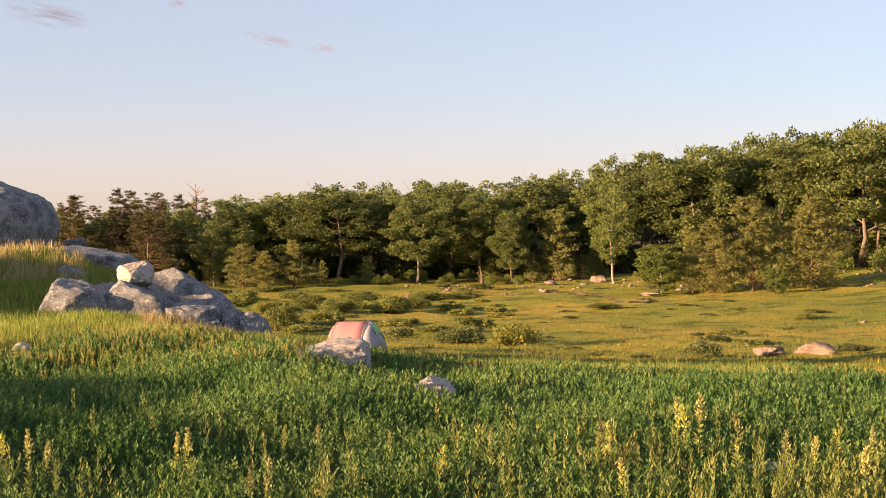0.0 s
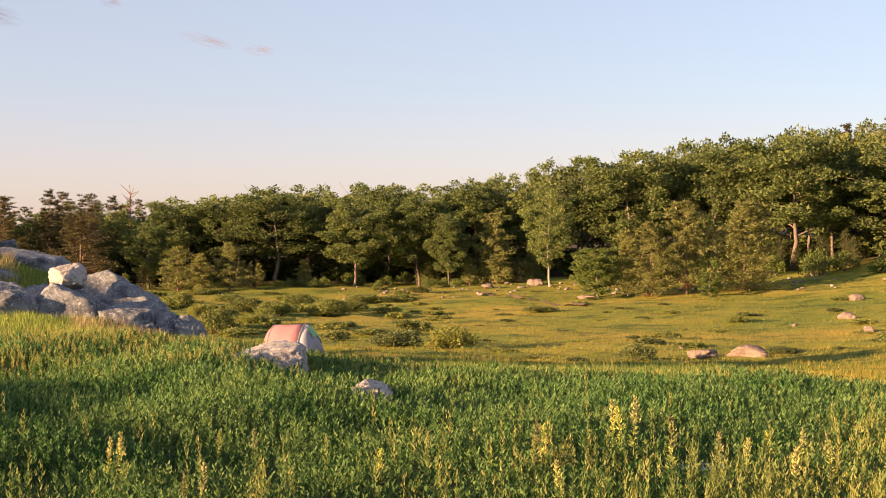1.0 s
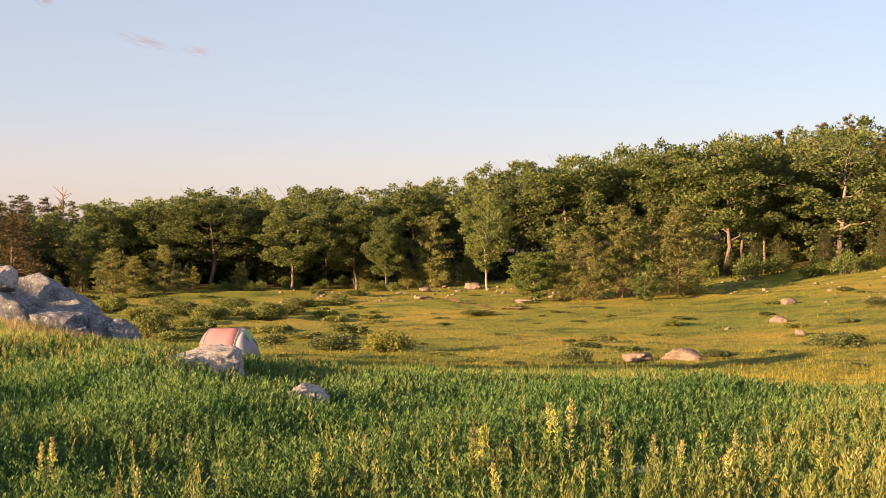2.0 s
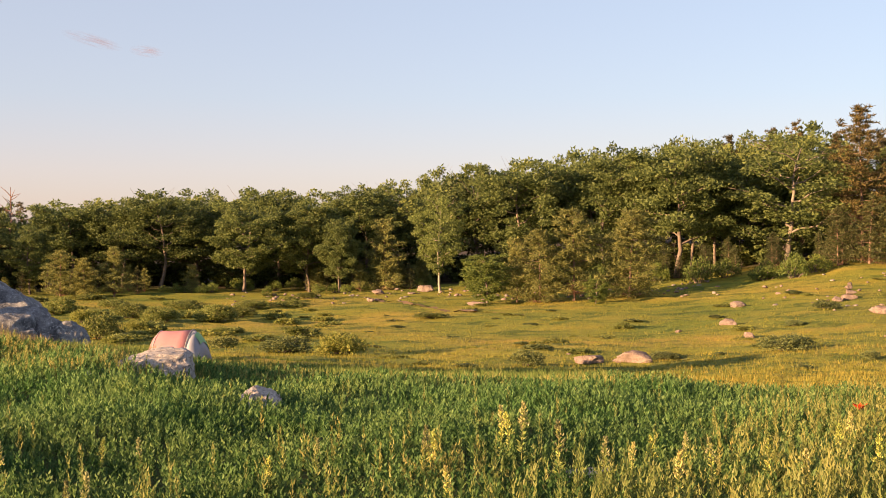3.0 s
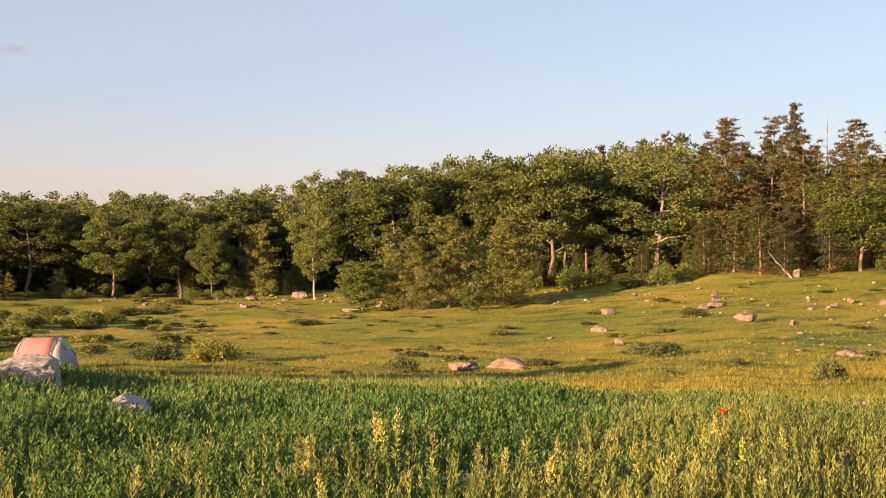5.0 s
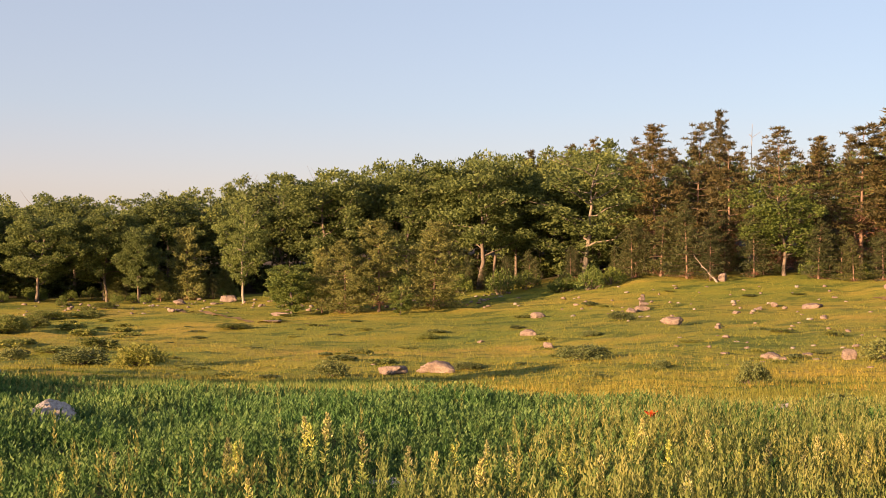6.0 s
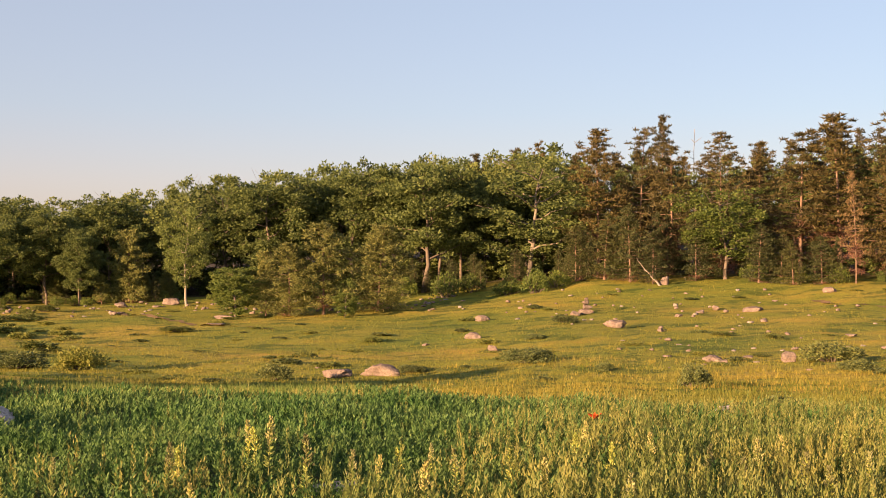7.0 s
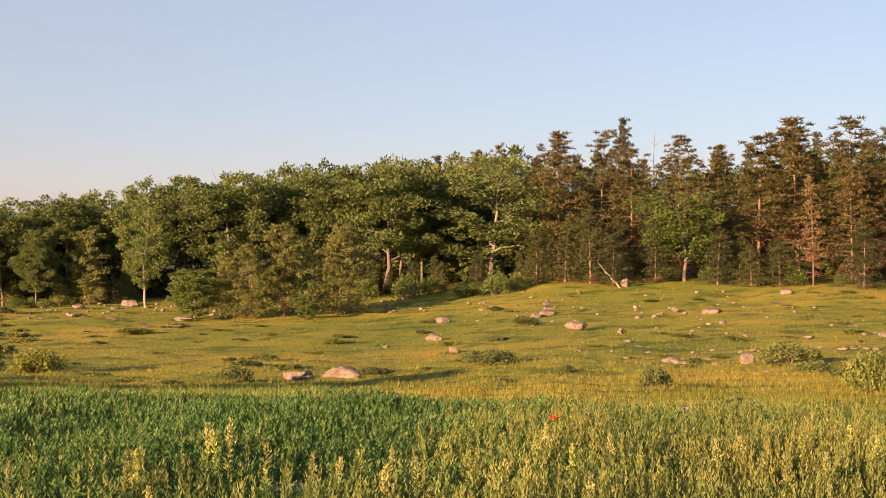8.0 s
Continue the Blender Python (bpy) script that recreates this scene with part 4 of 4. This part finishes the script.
# ---- trodden footpaths across the pasture ----
def build_path(name, legs, width):
    """A strip of bare earth lying on the ground, through points of bearing and distance."""
    b = np.interp(np.linspace(0, len(legs) - 1, 90), range(len(legs)), [q[0] for q in legs])
    d = np.interp(np.linspace(0, len(legs) - 1, 90), range(len(legs)), [q[1] for q in legs])
    d = d + 0.5 * np.sin(np.arange(90) * 0.35)
    x, y = -np.sin(np.radians(b)) * d, np.cos(np.radians(b)) * d
    along = np.stack([np.gradient(x), np.gradient(y)], 1)
    along /= np.linalg.norm(along, axis=1)[:, None]
    half = width / 2 * (0.7 + 0.5 * np.sin(np.arange(90) * 0.9) ** 2)
    side = np.stack([-along[:, 1], along[:, 0]], 1) * half[:, None]
    v = []
    for sgn in (-1, 1):
        px, py = x + sgn * side[:, 0], y + sgn * side[:, 1]
        v.append(np.stack([px, py, ground(px, py) + 0.05], 1))
    f = [(i, i + 1, 91 + i, 90 + i) for i in range(89)]
    return tagged(new(name, mesh_of(name, np.concatenate(v), f, TRODDEN)), "narrow trodden earth path through the grass", "path", kind="structure")


build_path("footpath", [(-4.2, 122), (-6.5, 112), (-9.0, 101), (-12.0, 97)], 0.7)
build_path("footpath", [(-37.0, 116), (-40.0, 112), (-44.0, 113)], 0.7)


# ---- the tent in the hollow ----
def build_tent(b, r, turn):
    p = spot(b, r)
    ob = thing("tent", "small pink dome tent with grey door pitched in the grass", "tent")
    ob.matrix_world = Matrix.Translation(p) @ pose(0, 0, 0, 0, 0, b + turn) @ Matrix.Diagonal((0.98, 1.05, 1.12, 1))

    def arch(a, half, h):
        """The hoop's outline: nearly straight sides under a narrow rounded ridge."""
        c, q = math.cos(a), abs(math.sin(a))
        return math.copysign(abs(c) ** 1.25, c) * half, q ** 1.05 * h

    def loft(stations, sides=14):
        V, Fc = [], []
        for u, h, half in stations:
            for k in range(sides + 1):
                V.append((u, *arch(math.pi * k / sides, half, h)))
        for i in range(len(stations) - 1):
            for k in range(sides):
                q = i * (sides + 1) + k
                Fc.append((q, q + 1, q + sides + 2, q + sides + 1))
        return V, Fc

    fly = [(-1.3, 0.04, 0.6), (-1.15, 0.42, 0.68), (-0.92, 0.92, 0.78), (-0.75, 1.05, 0.82), (-0.3, 1.05, 0.84), (0.2, 1.07, 0.86), (0.62, 1.10, 0.86)]
    for name, stations, mat, label in (("fly", fly, TENT_FLY, "pink nylon fly"), ("door_panel", [(0.62, 1.09, 0.85), (0.85, 0.98, 0.78), (1.05, 0.62, 0.66), (1.22, 0.04, 0.5)], TENT_DOOR, "grey nylon door panel")):
        v, f = loft(stations)
        me = mesh_of(name, v, f, mat, True)
        panel = part(name, me, ob, label)
        thick = panel.modifiers.new("cloth", "SOLIDIFY")
        thick.thickness = 0.004
    v, f = loft([(0.80, 1.02, 0.80), (0.98, 0.80, 0.72), (1.03, 0.68, 0.68)])
    keep = [q for i, q in enumerate(f) if 2 <= i % 14 <= 8]
    used = sorted({k for q in keep for k in q})
    v, keep = [v[k] for k in used], [[used.index(k) for k in q] for q in keep]
    part("flap", mesh_of("flap", [(x + 0.012, y, z + 0.012) for x, y, z in v], keep, TENT_FLAP, True), panel, "green rolled flap")
    for u, h, half in ((0.62, 1.115, 0.875), (-0.75, 1.065, 0.835)):
        path = [((u, *arch(a, half, h)), 0.009) for a in np.linspace(0.0, math.pi, 15)]
        v, f = tubes([path], 6)
        part("pole", mesh_of("pole", v, f, TENT_POLE, True), ob, "thin metal tent pole")
    for x, y in ((1.22, -0.5), (1.22, 0.5), (-1.3, -0.55), (-1.3, 0.55)):
        v, f = tubes([[((x, y, 0.05), 0.006), ((x * 1.25, y * 1.3, -0.02), 0.006)]], 4)
        part("guy_line", mesh_of("guy_line", v, f, TENT_POLE), ob)
    return ob


build_tent(4.2, 47.5, -26)


# ---- fallen and dead trees ----
def build_dead_tree(name, label, base, top, radius, seed, branches, wood=GREY_WOOD):
    rng = np.random.default_rng(seed)
    ob = thing(name, label, "tree")
    ob.location = base
    ax = Vector(top) - Vector(base)
    v, f = tubes([[(ax * u + Vector(rng.normal(0, 0.05, 3)), radius * (1 - 0.8 * u)) for u in np.linspace(0, 1, 7)]], 7)
    part("trunk", mesh_of("trunk", v, f, wood, True), ob)
    for i in range(branches):
        u = rng.uniform(0.55, 0.97)
        q = ax * u
        a = rng.uniform(0, 6.28)
        L = ax.length * rng.uniform(0.05, 0.12)
        e = q + Vector((math.cos(a) * L, math.sin(a) * L, L * rng.uniform(0.2, 1.2)))
        v, f = tubes([[(q, radius * 0.35), ((q + e) / 2 + Vector(rng.normal(0, 0.08, 3)), radius * 0.25), (e, radius * 0.1)]], 4)
        part("branch", mesh_of("branch", v, f, wood, True), ob)
    return ob


snag = spot(11.55, 150)
build_dead_tree("dead_snag", "bare reddish dead tree standing above the wood", snag, (snag.x, snag.y, EYE + 150 * math.tan(radians(3.2))), 0.16, 41, 18, RED_WOOD)
snag = spot(-31.75, 150)
build_dead_tree("dead_snag", "thin bare dead tree among the pines", snag, (snag.x, snag.y, EYE + 150 * math.tan(radians(6.6))), 0.12, 42, 9)
foot, tip = spot(-30.2, 125.5), spot(-29.15, 126.5)
build_dead_tree("fallen_log", "grey dead trunk leaning out of the wood", foot, (tip.x, tip.y, foot.z + 2.6), 0.12, 43, 2)


# ---- tall herbs in the foreground ----
def goldenrod(seed, gold):
    """One stalk, 1 m high: stem, narrow leaves up its length, a branched plume."""
    rng = np.random.default_rng(seed)
    ob = thing("goldenrod", "tall yellowing goldenrod stalk above the green growth", "plant", "goldenrods")
    bend = rng.normal(0, 0.06, 2)
    at = lambda z: np.array([bend[0] * z * z, bend[1] * z * z, z])
    v, f = tubes([[(at(z), 0.009 * (1.1 - 0.8 * z)) for z in np.linspace(-0.05, 1, 6)]], 4)
    part("stem", mesh_of("stem", v, f, STEM_GREEN, True), ob)
    n = 90
    z = rng.uniform(0.12, 0.92, n)
    a = np.arange(n) * 2.4
    P = np.array([at(q) for q in z])
    D = np.stack([np.cos(a), np.sin(a), 0.55 + 0.7 * z], 1)
    v, f = leaves(P, D, (0.13 - 0.07 * z) * rng.uniform(0.7, 1.2, n), 0.022, rng, droop=0.15)
    part("foliage", mesh_of("foliage", v, f, HERB_LEAF), ob)
    n = 110
    z = 1 - 0.34 * rng.uniform(0, 1, n) ** 1.3
    a = rng.uniform(0, 6.28, n)
    q = rng.uniform(0.1, 1, n) * (1.02 - z) * 0.26
    P = np.array([at(w) for w in z]) + np.stack([np.cos(a) * q, np.sin(a) * q, q * 0.3], 1)
    D = np.stack([np.cos(a) * 0.7, np.sin(a) * 0.7, np.full(n, 1.0)], 1)
    v, f = leaves(P, D, rng.uniform(0.03, 0.055, n), 0.022, rng)
    part("plume", mesh_of("plume", v, f, GOLD_PLUME if gold else HERB_LEAF), ob)
    return ob


rods = [goldenrod(50 + i, i != 1) for i in range(4)]
for i, (b, r, h) in enumerate(GOLDENRODS + MORE_GOLDENRODS):
    stand(rods[i % 4], b, r, h, h, 1.0, 1.0)


def build_herbs(name, label, n, r0, r1, b0, b1, mat, seed, tall=(0.22, 0.5), dense=lambda b, r: np.maximum(np.clip((-b - 19) / 14, 0.03, 1) * np.clip(1.5 - (r - 8) / 12, 0.15, 1), 0.3 * np.clip((9.8 - r) / 1.5, 0, 1) * np.clip((2 - b) / 12, 0.1, 1))):
    """A thick stand of leafy stalks."""
    rng = np.random.default_rng(seed)
    r = rng.uniform(r0, r1, n)
    b = rng.uniform(b0, b1, n)
    x, y = -np.sin(np.radians(b)) * r, np.cos(np.radians(b)) * r
    patchy = 0.72 + 0.4 * np.sin(1.9 * x + 0.8 * np.sin(2.3 * y)) * np.sin(1.5 * y + 1.1 * x)
    keep = rng.uniform(0, 1, n) < dense(b, r) * patchy
    keep &= off_stones(x, y)
    x, y = x[keep], y[keep]
    z = ground(x, y)
    n = len(x)
    high = rng.uniform(*tall, n)
    P, D, L = [], [], []
    for k in range(40):
        u = 0.25 + 0.75 * k / 39
        a = k * 2.4 + rng.uniform(0, 0.8, n)
        P.append(np.stack([x, y, z + high * u], 1) + rng.normal(0, 0.008, (n, 3)))
        s = 0.9 - 0.55 * u
        D.append(np.stack([np.cos(a) * s, np.sin(a) * s, np.full(n, 0.4 + 0.8 * u)], 1))
        L.append((0.02 + high * 0.058) * rng.uniform(0.7, 1.3, n) * (1.2 - 0.55 * u))
    P, D, L = np.concatenate(P), np.concatenate(D), np.concatenate(L)
    v, f = slivers(P, D, L * 1.1, np.maximum(L * 0.36, 0.008), rng)
    return tagged(new(name, mesh_of(name, v, f, mat)), label, "plants", kind="stuff")


build_herbs("meadow_herbs", "thick stand of leafy yellow-green herb stalks", 31000, 6.3, 20, -46, 24, HERB_LEAF, 91, (0.2, 0.46),
            lambda b, r: np.maximum(np.clip((-b - 17 - (r - 8) * 0.8) / 16, 0, 1) * np.clip(1.4 - (r - 8) / 16, 0.3, 1), np.clip((9.2 - r) / 2.4, 0, 1) * np.clip((2 - b) / 40, 0.03, 0.4)) + 0.012)
# the sunlit band on the brow is partly painted by this brighter leaf
build_herbs("crest_herbs", "yellow-tipped herbs along the brow of the slope, coloured brighter as sunlit", 22000, 15, 23, -46, 24, SUNLIT_CREST_LEAF, 92, (0.14, 0.32),
            lambda b, r: np.where(b > 3, np.clip((r - 15.5) / 3, 0, 1) * np.clip((22 - r) / 1.5, 0, 1), np.clip((r - 18.0) / 1.0, 0, 1) * np.clip((21.5 - r) / 1.5, 0, 1) * 0.75))


def build_lily(b, r, high):
    p = spot(b, r)
    ob = thing("wood_lily", "single orange-red lily among green stalks", "flower")
    ob.location = p
    v, f = tubes([[((0, 0, -0.03), 0.006), ((0.01, 0, high * 0.6), 0.005), ((0, 0.01, high), 0.005)]], 4)
    part("stem", mesh_of("stem", v, f, STEM_GREEN, True), ob)
    for k in range(6):
        a = k * math.pi / 3
        o = Vector((math.cos(a), math.sin(a), 0))
        s = Vector((-math.sin(a), math.cos(a), 0)) * 0.016
        c = Vector((0, 0.01, high))
        q = [c, c + o * 0.035 + Vector((0, 0, 0.045)) + s, c + o * 0.075 + Vector((0, 0, 0.06)), c + o * 0.035 + Vector((0, 0, 0.045)) - s]
        part("petal", mesh_of("petal", q, [(0, 1, 2, 3)], LILY_PETAL), ob)
    return ob


build_lily(-27.2, 10.8, 0.40)


# ---- thin clouds far off ----
def build_cloud(b, elevation, width, height, tilt):
    far = 3200.0
    p = Vector((-math.sin(radians(b)) * far, math.cos(radians(b)) * far, EYE + far * math.tan(radians(elevation))))
    me = mesh_of("cloud", [(-0.5, 0, -0.5), (0.5, 0, -0.5), (0.5, 0, 0.5), (-0.5, 0, 0.5)], [(0, 1, 2, 3)], CLOUD)
    uv = me.uv_layers.new(name="UVMap")
    uv.data.foreach_set("uv", [0, 0, 1, 0, 1, 1, 0, 1])
    ob = new("cloud", me)
    ob.matrix_world = Matrix.Translation(p) @ pose(0, 0, 0, 0, tilt, b) @ Matrix.Diagonal((width, 1, height, 1))
    return tagged(ob, "thin pinkish evening cloud wisp low in the sky", "cloud", "clouds", kind="structure")


build_cloud(18.0, 10.7, 230, 70, 8)
build_cloud(8.0, 9.85, 160, 36, 14)
build_cloud(5.6, 9.45, 90, 34, 4)
build_cloud(12.3, 11.4, 60, 30, 0)

# ---- low green growth of the near slope ----
def build_carpet():
    rng = np.random.default_rng(71)
    bushes, per_bush, per = 2700, 19, 11
    r0 = 6.2 + 14.3 * rng.uniform(0, 1, bushes) ** 0.85
    b0 = np.radians(rng.uniform(-46, 25, bushes))
    size = rng.uniform(0.25, 0.6, bushes)
    lush = rng.uniform(0.55, 1.0, bushes)
    n = bushes * per_bush
    k = np.repeat(np.arange(bushes), per_bush)
    a, q = rng.uniform(0, 6.28, n), np.sqrt(rng.uniform(0, 1, n))
    x = -np.sin(b0[k]) * r0[k] + np.cos(a) * q * size[k]
    y = np.cos(b0[k]) * r0[k] + np.sin(a) * q * size[k]
    free = off_stones(x, y)
    x, y, a, q, k = x[free], y[free], a[free], q[free], k[free]
    n = len(x)
    z = ground(x, y)
    high = (0.06 + 0.27 * np.sqrt(1 - 0.93 * q * q) * lush[k]) * rng.uniform(0.75, 1.2, n)
    lean = np.stack([np.cos(a), np.sin(a)], 1) * q[:, None] * 0.3 + rng.normal(0, 0.1, (n, 2))
    P, D, L = [], [], []
    for i in range(per):
        u = 0.35 + 0.65 * (i / (per - 1)) ** 0.7
        t = i * 2.4 + rng.uniform(0, 1.5, n)
        out_w = 1.0 - 0.55 * u
        P.append(np.stack([x + lean[:, 0] * high * u, y + lean[:, 1] * high * u, z + high * u * 0.92], 1))
        D.append(np.stack([np.cos(t) * out_w + 0.5 * lean[:, 0], np.sin(t) * out_w + 0.5 * lean[:, 1], np.full(n, 0.4 + 0.5 * u)], 1))
        L.append(rng.uniform(0.028, 0.047, n) * np.sqrt(np.maximum(r0[k], 9) / 10))
    P, D, L = np.concatenate(P), np.concatenate(D), np.concatenate(L)
    near = np.tile(r0[k] < 11.5, per)
    for name, pick, maker, broad in (("low_shrubs", near, leaves, 0.44), ("low_shrubs_beyond", ~near, slivers, 0.5)):
        v, f = maker(P[pick], D[pick], L[pick], L[pick] * broad, rng)
        tagged(new(name, mesh_of(name, v, f, CARPET_LEAF)), "dense carpet of low leafy green shrubs", "shrubs", kind="stuff")


build_carpet()


def build_grass(name, label, n, r0, r1, b0, b1, tall, mat, seed, blades=4, power=1.0):
    rng = np.random.default_rng(seed)
    u = rng.uniform(0, 1, n)
    r = r0 * (r1 / r0) ** (u ** power)
    b = np.radians(rng.uniform(b0, b1, n))
    x, y = -np.sin(b) * r, np.cos(b) * r
    z = ground(x, y)
    P, D, L = [], [], []
    for k in range(blades):
        P.append(np.stack([x + rng.normal(0, 0.04, n), y + rng.normal(0, 0.04, n), z - 0.02], 1))
        D.append(np.stack([rng.normal(0, 0.28, n), rng.normal(0, 0.28, n), np.ones(n)], 1))
        L.append(rng.uniform(0.5, 1.1, n) * tall)
    P, D, L = np.concatenate(P), np.concatenate(D), np.concatenate(L)
    v, f = slivers(P, D, L, np.maximum(L * 0.05, 0.009) * np.tile(np.sqrt(r / 12), blades), rng)
    return tagged(new(name, mesh_of(name, v, f, mat)), label, "grass", kind="stuff")


build_grass("meadow_grass", "golden meadow grass ripening in the evening sun", 46000, 27, 128, -46, 24, 0.19, GRASS_BLADE, 81)

build_grass("near_grass", "short green grass underfoot on the hilltop", 5000, 0.5, 5.8, -180, 180, 0.12, BANK_BLADE, 90, blades=4, power=0.6)
build_grass("hill_grass", "short green grass on the hilltop", 9000, 0.8, 32, 26, 313, 0.16, BANK_BLADE, 84, blades=4, power=0.6)
for last_bearing, count, seed in ((-7, 3000, 86), (-16, 3000, 88), (-26, 2500, 89)):
    build_grass("ripe_grass", "golden ripe grass beyond the brow of the slope", count, 21.5, 60, -46, last_bearing, 0.19, RIPE_GRASS, seed, blades=4)
build_grass("hollow_grass", "fine fresh green grass in the hollow below the brow", 9000, 21, 42, -16, 10, 0.3, BANK_BLADE, 85, blades=5)
build_grass("bank_grass", "fresh green grass on the bank below the ledge", 14000, 21, 36, 8, 25, 0.24, BANK_BLADE, 83, blades=5)
build_grass("dry_grass", "tufts of tall dry straw-coloured grass by the ledge", 420, 22.5, 25, 10, 14, 0.36, DRY_GRASS, 82, blades=5)
build_grass("dry_grass", "tall dry grass tufts on the bank behind the ledge", 1000, 28, 36, 16.5, 25, 0.4, DRY_GRASS, 87, blades=5)

discard(*rods, oak_a, oak_b, oak_c, oak_far, oak_far2, maple, maple_bush, birch, pine_a, pine_b, pine_c, young_a, young_b, young_dark, spare, juniper, leafy, broad_juniper, broad_leafy, sapling, thicket)
